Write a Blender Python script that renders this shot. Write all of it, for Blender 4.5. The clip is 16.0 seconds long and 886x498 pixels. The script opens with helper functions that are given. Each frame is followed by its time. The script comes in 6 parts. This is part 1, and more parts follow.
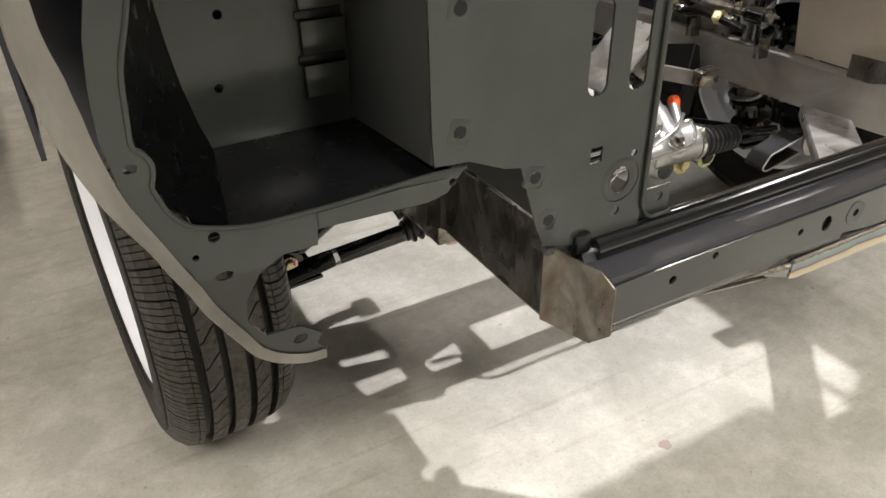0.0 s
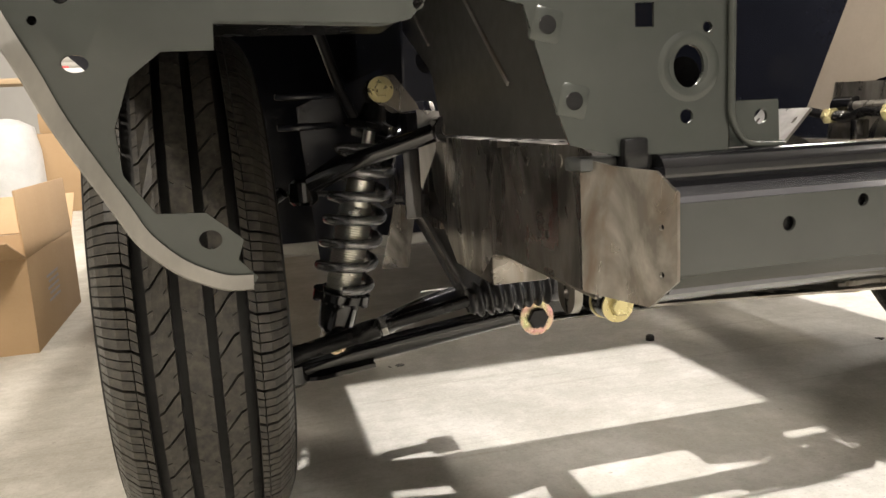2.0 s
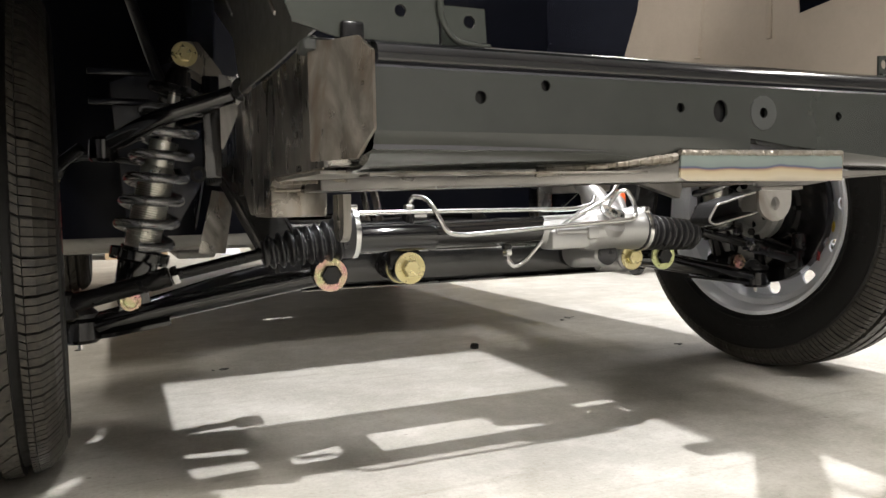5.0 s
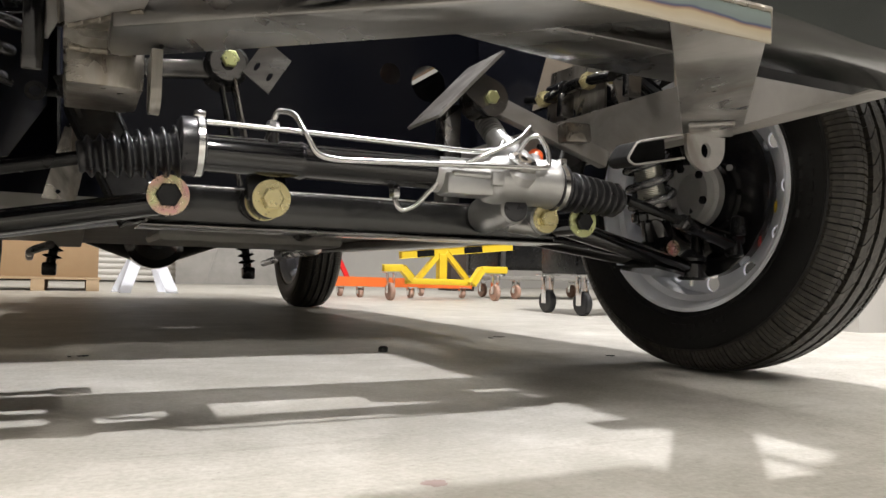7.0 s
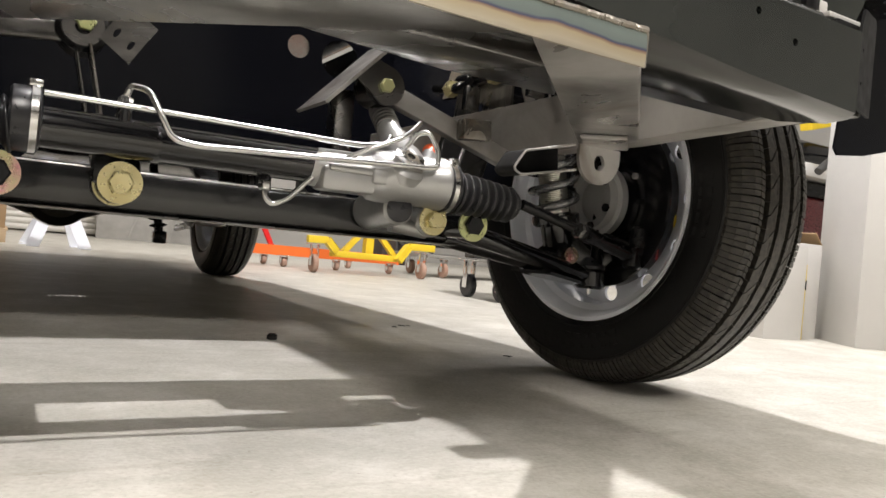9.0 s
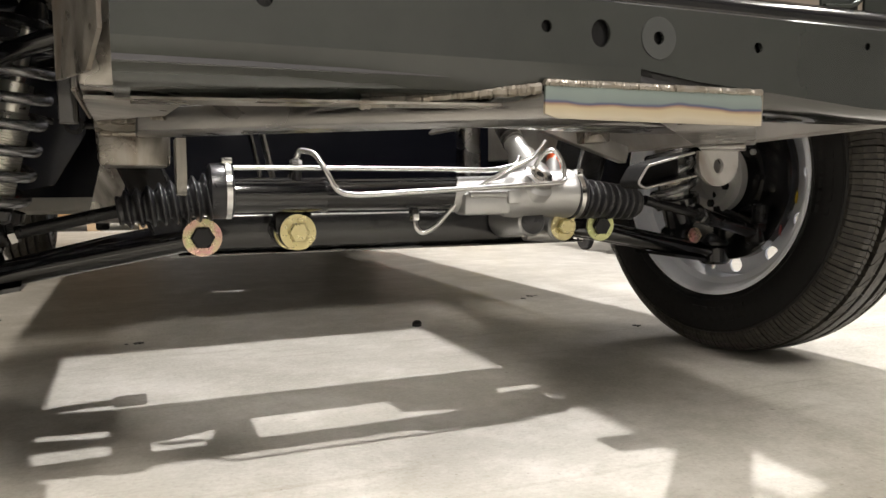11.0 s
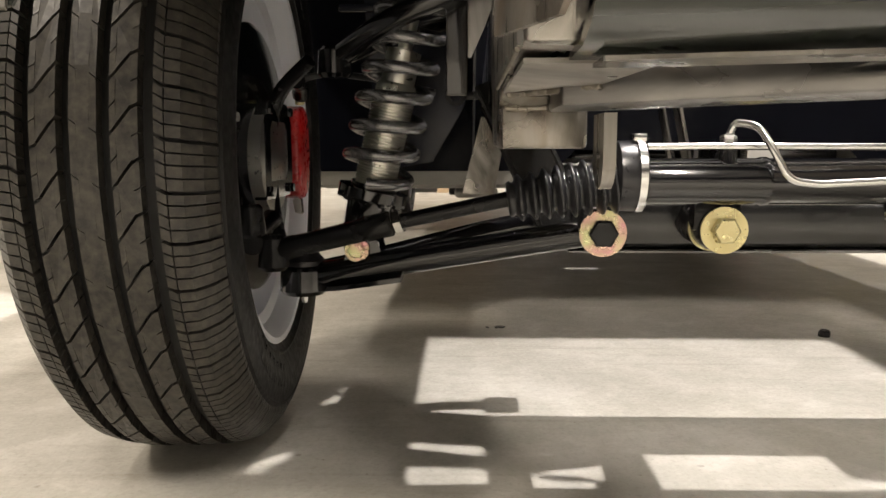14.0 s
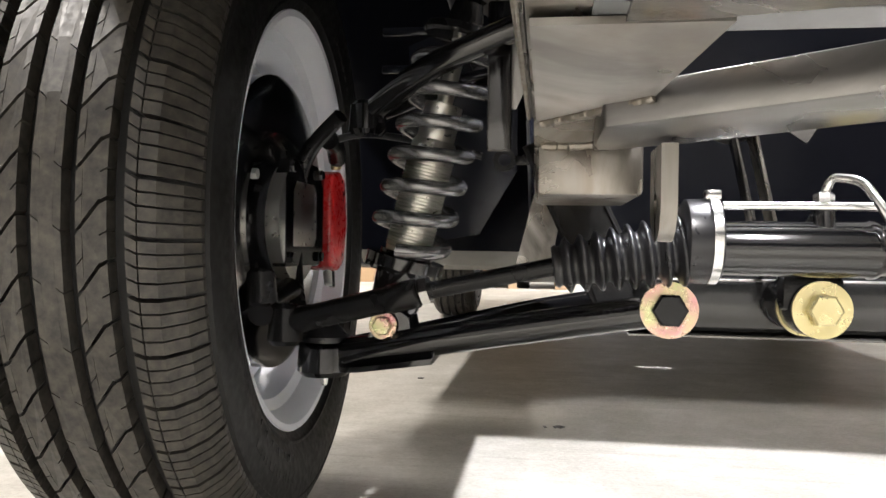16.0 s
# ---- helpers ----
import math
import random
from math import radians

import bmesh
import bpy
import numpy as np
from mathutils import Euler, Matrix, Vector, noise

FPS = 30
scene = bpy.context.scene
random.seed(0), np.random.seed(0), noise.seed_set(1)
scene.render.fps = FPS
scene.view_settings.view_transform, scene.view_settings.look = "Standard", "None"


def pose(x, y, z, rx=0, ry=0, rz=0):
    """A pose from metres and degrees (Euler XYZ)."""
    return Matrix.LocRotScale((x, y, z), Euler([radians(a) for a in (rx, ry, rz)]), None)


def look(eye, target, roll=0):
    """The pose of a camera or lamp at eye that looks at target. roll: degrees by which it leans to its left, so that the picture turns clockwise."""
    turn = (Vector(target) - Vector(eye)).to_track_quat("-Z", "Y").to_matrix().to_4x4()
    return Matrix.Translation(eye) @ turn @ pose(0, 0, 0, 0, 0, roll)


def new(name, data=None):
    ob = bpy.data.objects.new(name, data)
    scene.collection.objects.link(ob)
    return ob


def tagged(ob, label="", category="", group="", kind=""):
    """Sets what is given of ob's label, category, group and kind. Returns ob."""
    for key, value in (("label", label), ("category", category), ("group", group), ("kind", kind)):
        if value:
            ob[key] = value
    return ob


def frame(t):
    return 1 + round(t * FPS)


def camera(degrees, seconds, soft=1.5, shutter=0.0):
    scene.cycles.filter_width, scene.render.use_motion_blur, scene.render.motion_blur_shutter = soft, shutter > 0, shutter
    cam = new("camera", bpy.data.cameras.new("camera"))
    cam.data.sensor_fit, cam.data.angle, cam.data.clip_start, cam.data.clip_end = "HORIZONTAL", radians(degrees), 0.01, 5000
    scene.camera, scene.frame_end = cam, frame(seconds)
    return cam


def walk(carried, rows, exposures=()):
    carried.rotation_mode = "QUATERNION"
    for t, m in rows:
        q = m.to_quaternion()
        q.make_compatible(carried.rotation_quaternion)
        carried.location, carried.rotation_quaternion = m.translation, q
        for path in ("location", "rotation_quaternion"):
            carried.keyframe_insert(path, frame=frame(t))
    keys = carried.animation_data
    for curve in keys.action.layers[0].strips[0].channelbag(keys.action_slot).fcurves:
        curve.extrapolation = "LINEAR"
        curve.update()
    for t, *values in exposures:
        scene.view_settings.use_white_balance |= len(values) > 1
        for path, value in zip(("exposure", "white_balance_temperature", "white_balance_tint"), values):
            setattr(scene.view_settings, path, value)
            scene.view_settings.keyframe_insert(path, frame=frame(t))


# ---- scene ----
cam = camera(61.2, 16.0)
PATH = [
    (0, (-0.905, -1.044, 0.974), (-0.092, 0.448, -0.08), -1.1),
    (0.5, (-0.826, -1.026, 0.784), (0.036, 0.572, -0.055), -1.6),
    (1, (-0.804, -1.021, 0.69), (0.003, 0.71, 0.098), -2.0),
    (1.5, (-0.733, -1.004, 0.605), (-0.152, 0.851, 0.134), -3.1),
    (2, (-0.71, -1.01, 0.559), (-0.224, 0.902, 0.231), -3.1),
    (2.5, (-0.716, -1.035, 0.514), (-0.227, 0.891, 0.288), -2.9),
    (3, (-0.709, -1.05, 0.472), (-0.167, 0.861, 0.246), -2.6),
    (3.5, (-0.687, -1.077, 0.455), (-0.058, 0.809, 0.238), -3.2),
    (4, (-0.661, -1.115, 0.438), (0.059, 0.74, 0.237), -3.2),
    (4.2, (-0.65, -1.136, 0.439), (0.098, 0.71, 0.255), -3.0),
    (6.3, (-0.499, -1.072, 0.204), (0.325, 0.75, 0.222), 0.7),
    (6.5, (-0.466, -1.051, 0.192), (0.373, 0.764, 0.239), 0.6),
    (7, (-0.42, -1.006, 0.179), (0.457, 0.79, 0.25), 1.3),
    (7.5, (-0.361, -0.973, 0.177), (0.566, 0.8, 0.209), 2.9),
    (8, (-0.321, -0.959, 0.187), (0.677, 0.774, 0.194), 4.8),
    (8.2, (-0.311, -0.957, 0.195), (0.706, 0.764, 0.2), 5.4),
    (10.3, (-0.32, -1.052, 0.302), (0.672, 0.685, 0.28), 3.5),
    (10.5, (-0.343, -1.053, 0.315), (0.599, 0.71, 0.245), 2.6),
    (11, (-0.408, -1.068, 0.342), (0.358, 0.771, 0.171), -0.3),
    (11.5, (-0.457, -1.077, 0.348), (0.168, 0.808, 0.108), -2.7),
    (12, (-0.493, -1.084, 0.363), (-0.015, 0.836, 0.071), -4.0),
    (12.5, (-0.512, -1.066, 0.368), (-0.186, 0.879, 0.034), -4.5),
    (13, (-0.482, -1.036, 0.372), (-0.287, 0.929, 0.053), -3.3),
    (13.5, (-0.459, -0.956, 0.38), (-0.377, 1.019, 0.077), -1.0),
    (14, (-0.466, -0.826, 0.366), (-0.534, 1.155, 0.097), -0.2),
    (14.5, (-0.49, -0.743, 0.338), (-0.719, 1.237, 0.178), 1.4),
    (15, (-0.467, -0.714, 0.329), (-0.803, 1.255, 0.229), 2.0),
    (15.5, (-0.45, -0.703, 0.325), (-0.777, 1.269, 0.27), 1.7),
    (16, (-0.431, -0.707, 0.327), (-0.702, 1.275, 0.321), 0.8),
]
walk(cam, [(t, look(eye, target, roll)) for t, eye, target, roll in PATH],
     [(0, -0.18, 6500, 11), (0.5, 0.04, 6400, 11), (1, 0.21, 6500, 13), (1.5, 0.36, 6800, 13), (2, 0.46, 6800, 12), (2.5, 0.54, 6500, 12), (3.5, 0.64, 6250, 11), (4, 0.48, 6300, 11),
      (6.5, 0.0, 6400, 12), (8, -0.18, 6450, 12), (10.5, 0.02, 6600, 12), (12.5, -0.05, 6650, 12), (13.5, 0.08, 6850, 12), (14.5, 0.52, 7000, 14), (15.2, 0.74, 6550, 13), (16, 0.96, 6200, 13)])

# ---------------------------------------------------------------- light
world = bpy.data.worlds.new("workshop_air")
scene.world = world
world.use_nodes = True
world.node_tree.nodes["Background"].inputs[0].default_value = (0.9, 0.95, 1.0, 1)
world.node_tree.nodes["Background"].inputs[1].default_value = 0.0


def lamp(kind, place, target, power, colour, size=0.1, size_y=None):
    data = bpy.data.lights.new("lamp", kind)
    data.energy, data.color = power, colour
    if kind == "AREA":
        data.shape, data.size, data.size_y = "RECTANGLE", size, size_y or size
    else:
        data.shadow_soft_size = size
    ob = new("lamp", data)
    ob.matrix_world = look(place, target)
    return ob


KEY = (1.40, 0.84, 4.9)          # the bright bay lamp over the engine bay
lamp("POINT", KEY, (0, 0, 0), 1390, (1.0, 0.985, 0.975), 0.06)
TUBES = [(-4.0, -2.5), (-4.0, 3.5), (0.5, -4.0), (0.5, 6.0), (5.0, -1.5), (5.0, 4.5)]
for tx, ty in TUBES:
    if tx < 0:
        lamp("AREA", (tx, ty, 4.93), (tx, ty, 0), 285 if ty < 0 else 160, (1.0, 0.93, 0.82), 0.3, 2.4)
    else:
        lamp("AREA", (tx, ty, 4.93), (tx, ty, 0), 150 if ty > 0 else (360 if tx < 2 else 130), (1.0, 0.96, 0.90), 0.3, 2.4)

# ---------------------------------------------------------------- materials


def material(name, colour, rough=0.5, metal=0.0, second=None, scale=8.0, mix=0.5, fine=120.0, bump=0.1, coat=0.0,
             rough_spread=0.12, stretch=(1, 1, 1), depth=0.002, gloss=0.5):
    """A surface with two scales of variation: broad stains between two colours, and fine grain in gloss and relief."""
    m = bpy.data.materials.new(name)
    m.use_nodes = True
    n, l = m.node_tree.nodes, m.node_tree.links
    b = n["Principled BSDF"]
    b.inputs["Metallic"].default_value = metal
    b.inputs["Coat Weight"].default_value = coat
    b.inputs["Specular IOR Level"].default_value = gloss
    b.inputs["Coat Roughness"].default_value = 0.12
    co = n.new("ShaderNodeTexCoord")
    mp = n.new("ShaderNodeMapping")
    mp.inputs["Scale"].default_value = stretch
    l.new(co.outputs["Object"], mp.inputs["Vector"])
    big = n.new("ShaderNodeTexNoise")
    big.inputs["Scale"].default_value, big.inputs["Detail"].default_value = scale, 6
    big.inputs["Roughness"].default_value = 0.62
    l.new(mp.outputs["Vector"], big.inputs["Vector"])
    ramp = n.new("ShaderNodeValToRGB")
    ramp.color_ramp.elements[0].position, ramp.color_ramp.elements[1].position = 0.5 - mix / 2, 0.5 + mix / 2
    ramp.color_ramp.elements[0].color = (*colour, 1)
    ramp.color_ramp.elements[1].color = (*(second or [min(1, c * 1.25) for c in colour]), 1)
    l.new(big.outputs["Fac"], ramp.inputs["Fac"])
    l.new(ramp.outputs["Color"], b.inputs["Base Color"])
    small = n.new("ShaderNodeTexNoise")
    small.inputs["Scale"].default_value, small.inputs["Detail"].default_value = fine, 3
    l.new(mp.outputs["Vector"], small.inputs["Vector"])
    rr = n.new("ShaderNodeMapRange")
    rr.inputs["From Min"].default_value, rr.inputs["From Max"].default_value = 0.25, 0.75
    rr.inputs["To Min"].default_value, rr.inputs["To Max"].default_value = max(0.03, rough - rough_spread), min(1, rough + rough_spread)
    l.new(small.outputs["Fac"], rr.inputs["Value"])
    l.new(rr.outputs["Result"], b.inputs["Roughness"])
    if bump:
        bp = n.new("ShaderNodeBump")
        bp.inputs["Strength"].default_value, bp.inputs["Distance"].default_value = bump, depth
        l.new(small.outputs["Fac"], bp.inputs["Height"])
        l.new(bp.outputs["Normal"], b.inputs["Normal"])
    return m


def bare_steel(name, dark, light, rust, rough=0.24, smear=(1, 1, 0.4), cover=0.62, spread=0.14, metal=1.0):
    """Bare mill steel: smeared light and dark patches, brown rust film, and polished and dull patches in the gloss."""
    m = material(name, dark, rough, metal, light, 5, 0.26, 7, 0, rough_spread=spread, stretch=smear)
    n, l = m.node_tree.nodes, m.node_tree.links
    b = n["Principled BSDF"]
    big, gloss = [q for q in n if q.type == "TEX_NOISE"]
    big.inputs["Distortion"].default_value = 1.8
    big.inputs["Roughness"].default_value = 0.55
    gloss.inputs["Distortion"].default_value = 2.2
    gloss.inputs["Detail"].default_value = 5
    mp = [q for q in n if q.type == "MAPPING"][0]
    ramp = [q for q in n if q.type == "VALTORGB"][0]
    film = n.new("ShaderNodeTexNoise")
    film.inputs["Scale"].default_value, film.inputs["Detail"].default_value, film.inputs["Distortion"].default_value = 9, 4, 1.0
    l.new(mp.outputs["Vector"], film.inputs["Vector"])
    r2 = n.new("ShaderNodeValToRGB")
    r2.color_ramp.elements[0].position, r2.color_ramp.elements[1].position = cover - 0.08, cover + 0.12
    r2.color_ramp.elements[0].color, r2.color_ramp.elements[1].color = (0, 0, 0, 1), (0.8, 0.8, 0.8, 1)
    l.new(film.outputs["Fac"], r2.inputs["Fac"])
    mx = n.new("ShaderNodeMix")
    mx.data_type = "RGBA"
    mx.inputs["B"].default_value = (*rust, 1)
    l.new(r2.outputs["Color"], mx.inputs["Factor"])
    l.new(ramp.outputs["Color"], mx.inputs["A"])
    l.new(mx.outputs["Result"], b.inputs["Base Color"])
    # grinding lines
    fine = n.new("ShaderNodeTexNoise")
    fine.inputs["Scale"].default_value, fine.inputs["Detail"].default_value = 60, 2
    mp2 = n.new("ShaderNodeMapping")
    mp2.inputs["Scale"].default_value = [c * c * 3 for c in smear]
    co = [q for q in n if q.type == "TEX_COORD"][0]
    l.new(co.outputs["Object"], mp2.inputs["Vector"])
    l.new(mp2.outputs["Vector"], fine.inputs["Vector"])
    bp = n.new("ShaderNodeBump")
    bp.inputs["Strength"].default_value, bp.inputs["Distance"].default_value = 0.06, 0.001
    l.new(fine.outputs["Fac"], bp.inputs["Height"])
    l.new(bp.outputs["Normal"], b.inputs["Normal"])
    return m


def emitter(name, colour, strength):
    m = bpy.data.materials.new(name)
    m.use_nodes = True
    b = m.node_tree.nodes["Principled BSDF"]
    b.inputs["Base Color"].default_value = (*colour, 1)
    b.inputs["Emission Color"].default_value = (*colour, 1)
    b.inputs["Emission Strength"].default_value = strength
    return m


def concrete(name, base, stain, patch):
    """Trowelled concrete: cloudy blotches, pale laitance patches, fine pits and a few dark specks."""
    m = material(name, base, 0.46, 0, stain, 1.3, 0.5, 150, 0.22, rough_spread=0.16, depth=0.002)
    n, l = m.node_tree.nodes, m.node_tree.links
    b = n["Principled BSDF"]
    ramp = [q for q in n if q.type == "VALTORGB"][0]
    co = [q for q in n if q.type == "TEX_COORD"][0]
    mid = n.new("ShaderNodeTexNoise")
    mid.inputs["Scale"].default_value, mid.inputs["Detail"].default_value, mid.inputs["Roughness"].default_value = 6.5, 12, 0.74
    l.new(co.outputs["Object"], mid.inputs["Vector"])
    r2 = n.new("ShaderNodeValToRGB")
    r2.color_ramp.elements[0].position, r2.color_ramp.elements[1].position = 0.46, 0.62
    r2.color_ramp.elements[0].color, r2.color_ramp.elements[1].color = (0, 0, 0, 1), (1, 1, 1, 1)
    l.new(mid.outputs["Fac"], r2.inputs["Fac"])
    mx = n.new("ShaderNodeMix")
    mx.data_type = "RGBA"
    mx.inputs["B"].default_value = (*patch, 1)
    l.new(r2.outputs["Color"], mx.inputs["Factor"])
    l.new(ramp.outputs["Color"], mx.inputs["A"])
    shade = mx.outputs["Result"]

    def over(fac_node, low, high, dark, strength, socket="Fac"):
        """Multiplies a mask of stains over what is there."""
        nonlocal shade
        r = n.new("ShaderNodeValToRGB")
        r.color_ramp.elements[0].position, r.color_ramp.elements[1].position = low, high
        r.color_ramp.elements[0].color, r.color_ramp.elements[1].color = (*dark, 1), (1, 1, 1, 1)
        l.new(fac_node.outputs[socket], r.inputs["Fac"])
        q = n.new("ShaderNodeMix")
        q.data_type, q.blend_type = "RGBA", "MULTIPLY"
        q.inputs["Factor"].default_value = strength
        l.new(shade, q.inputs["A"])
        l.new(r.outputs["Color"], q.inputs["B"])
        shade = q.outputs["Result"]

    def noise_node(scale, detail, rough, stretch=None, distortion=0.0):
        q = n.new("ShaderNodeTexNoise")
        q.inputs["Scale"].default_value, q.inputs["Detail"].default_value = scale, detail
        q.inputs["Roughness"].default_value, q.inputs["Distortion"].default_value = rough, distortion
        if stretch:
            mp = n.new("ShaderNodeMapping")
            mp.inputs["Rotation"].default_value = (0, 0, stretch[0])
            mp.inputs["Scale"].default_value = stretch[1]
            l.new(co.outputs["Object"], mp.inputs["Vector"])
            l.new(mp.outputs["Vector"], q.inputs["Vector"])
        else:
            l.new(co.outputs["Object"], q.inputs["Vector"])
        return q

    over(noise_node(2.6, 8, 0.68, None, 0.6), 0.40, 0.58, (0.80, 0.79, 0.76), 0.8)      # broad damp stains
    over(noise_node(38, 6, 0.75), 0.36, 0.56, (0.86, 0.85, 0.83), 0.55)                  # mottling
    over(noise_node(170, 3, 0.6), 0.34, 0.46, (0.72, 0.70, 0.66), 0.4)                  # grain
    over(noise_node(5, 3, 0.5, (0.5, (0.35, 9, 1))), 0.30, 0.42, (0.82, 0.80, 0.77), 0.7)   # trowel and tyre streaks
    for scale, size, dark in ((9, 0.045, (0.42, 0.39, 0.35)), (31, 0.07, (0.55, 0.52, 0.48))):
        vor = n.new("ShaderNodeTexVoronoi")
        vor.inputs["Scale"].default_value = scale
        l.new(co.outputs["Object"], vor.inputs["Vector"])
        over(vor, size * 0.4, size, dark, 0.75, "Distance")                             # grit and pits
    l.new(shade, b.inputs["Base Color"])
    return m


CONCRETE = concrete("floor_concrete", (0.45, 0.433, 0.388), (0.385, 0.372, 0.33), (0.53, 0.512, 0.47))
# broad light and dark tones put blurred reflections into the primer colour
PRIMER = material("grey_primer", (0.027, 0.030, 0.0275), 0.20, 0.35, (0.060, 0.066, 0.059), 3.0, 0.5, 60, 0, rough_spread=0.01)
PRIMER_DARK = material("dark_primer", (0.036, 0.038, 0.038), 0.30, 0.0, (0.054, 0.057, 0.055), 2.5, 0.8, 60, 0, rough_spread=0.01)
STEEL = bare_steel("bare_steel", (0.13, 0.12, 0.107), (0.44, 0.42, 0.385), (0.17, 0.13, 0.095), 0.30, (1.6, 1.6, 0.7), 0.60, 0.18, 0.85)
STEEL_DARK = bare_steel("mill_scale_steel", (0.10, 0.097, 0.094), (0.29, 0.283, 0.275), (0.15, 0.115, 0.085), 0.25, (0.45, 0.45, 1.0), 0.64, 0.18)
CAP = bare_steel("ground_steel", (0.13, 0.12, 0.105), (0.31, 0.29, 0.26), (0.15, 0.11, 0.08), 0.36, (2.2, 2.2, 1.2), 0.58, 0.16, 0.85)
# lamp light on the tower front is put into this paler steel
TOWER = bare_steel("lamp_lit_steel", (0.30, 0.29, 0.275), (0.62, 0.61, 0.59), (0.3, 0.25, 0.2), 0.34, (1.2, 1.2, 0.5), 0.7)
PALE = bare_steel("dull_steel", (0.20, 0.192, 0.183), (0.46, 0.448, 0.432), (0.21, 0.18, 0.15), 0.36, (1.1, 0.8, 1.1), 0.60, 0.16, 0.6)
RAW = bare_steel("raw_rail_steel", (0.22, 0.208, 0.195), (0.36, 0.345, 0.325), (0.20, 0.165, 0.135), 0.42, (1.0, 0.6, 1.0), 0.62, 0.12, 0.3)
PATCH = bare_steel("stained_steel", (0.075, 0.071, 0.064), (0.30, 0.286, 0.262), (0.11, 0.088, 0.07), 0.34, (1.8, 1.8, 1.0), 0.58, 0.18, 0.85)
APRON = material("apron_primer", (0.050, 0.050, 0.047), 0.36, 0.1, (0.078, 0.078, 0.073), 3.0, 0.7, 60, 0.02, rough_spread=0.05)
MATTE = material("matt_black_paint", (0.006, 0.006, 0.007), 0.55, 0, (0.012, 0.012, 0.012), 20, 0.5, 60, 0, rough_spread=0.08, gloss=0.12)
# same painted-in reflections as grey_primer, in a darker tone
SKIN = material("rail_face_primer", (0.020, 0.0225, 0.021), 0.22, 0.3, (0.043, 0.047, 0.043), 3.0, 0.5, 60, 0, coat=0.35, rough_spread=0.03)
# base lightened towards lavender for ceiling light mirrored on the beam's top
RAIL = material("rail_gloss", (0.050, 0.050, 0.056), 0.14, 0.2, (0.066, 0.066, 0.073), 3.0, 0.7, 60, 0, coat=0.6, rough_spread=0.05)
FOLD = material("fold_gloss", (0.014, 0.015, 0.015), 0.16, 0.2, (0.035, 0.036, 0.035), 9.0, 0.4, 60, 0.02, coat=0.7, rough_spread=0.06, stretch=(0.5, 2, 2))
TAN = material("tan_bare_panel", (0.42, 0.36, 0.30), 0.5, 0.25, (0.52, 0.46, 0.39), 7, 0.6, 140, 0.06)
LIP = material("worn_edge_metal", (0.09, 0.086, 0.076), 0.40, 0.5, (0.27, 0.255, 0.225), 7, 0.4, 40, 0.02, stretch=(1, 3, 0.6))
CABINET = material("dark_brown_board", (0.030, 0.021, 0.018), 0.5, 0, (0.045, 0.032, 0.027), 6, 0.6, 90, 0.05, stretch=(3, 3, 0.5))
MAROON = material("maroon_paint", (0.045, 0.006, 0.008), 0.3, 0, (0.06, 0.01, 0.011), 4, 0.6, 90, 0, coat=0.3)
XMEMBER = material("crossmember_paint", (0.013, 0.013, 0.013), 0.22, 0, (0.019, 0.019, 0.019), 6, 0.5, 60, 0, coat=0.35, rough_spread=0.05)
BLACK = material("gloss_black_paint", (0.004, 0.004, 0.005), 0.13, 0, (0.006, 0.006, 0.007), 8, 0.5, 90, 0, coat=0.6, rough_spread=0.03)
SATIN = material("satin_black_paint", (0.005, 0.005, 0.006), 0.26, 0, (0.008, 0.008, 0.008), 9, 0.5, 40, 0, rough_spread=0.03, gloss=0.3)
NAVY = material("underbody_black", (0.012, 0.014, 0.022), 0.22, 0, (0.018, 0.020, 0.031), 4, 0.5, 60, 0, rough_spread=0.06, gloss=0.5)
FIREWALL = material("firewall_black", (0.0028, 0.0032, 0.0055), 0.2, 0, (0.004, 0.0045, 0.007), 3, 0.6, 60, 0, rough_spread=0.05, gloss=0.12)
ZINC = material("yellow_zinc", (0.58, 0.50, 0.25), 0.30, 0.8, (0.64, 0.58, 0.34), 25, 0.6, 120, 0.02, rough_spread=0.06)
ZINC_PINK = material("iridescent_zinc", (0.62, 0.33, 0.33), 0.28, 0.75, (0.52, 0.56, 0.28), 34, 0.30, 120, 0, rough_spread=0.05)
ZINC_GREEN = material("green_zinc", (0.46, 0.52, 0.20), 0.30, 0.75, (0.60, 0.60, 0.34), 28, 0.5, 120, 0.02, rough_spread=0.06)
CHROME = material("polished_line", (0.76, 0.76, 0.75), 0.18, 1.0, (0.70, 0.70, 0.69), 10, 0.6, 80, 0, rough_spread=0.05)
CAST = material("cast_aluminium", (0.40, 0.40, 0.39), 0.36, 0.75, (0.50, 0.50, 0.49), 14, 0.6, 260, 0.12, depth=0.0006, rough_spread=0.08)
SPRING = material("grey_spring_steel", (0.22, 0.22, 0.225), 0.24, 0.75, (0.26, 0.26, 0.265), 6, 0.6, 60, 0, rough_spread=0.03)
SILVER = material("plated_shock_body", (0.70, 0.69, 0.64), 0.30, 1.0, (0.62, 0.61, 0.57), 12, 0.6, 90, 0, rough_spread=0.04)
HUB = material("machined_hub", (0.40, 0.40, 0.39), 0.52, 0.5, (0.48, 0.48, 0.47), 20, 0.6, 120, 0.02, rough_spread=0.05)
RUBBER = material("boot_rubber", (0.012, 0.012, 0.014), 0.30, 0, (0.018, 0.018, 0.020), 12, 0.5, 90, 0.01, rough_spread=0.04)
TYRE = material("tyre_sidewall", (0.006, 0.006, 0.006), 0.5, 0, (0.010, 0.0097, 0.0092), 6, 0.6, 120, 0.03, gloss=0.22)
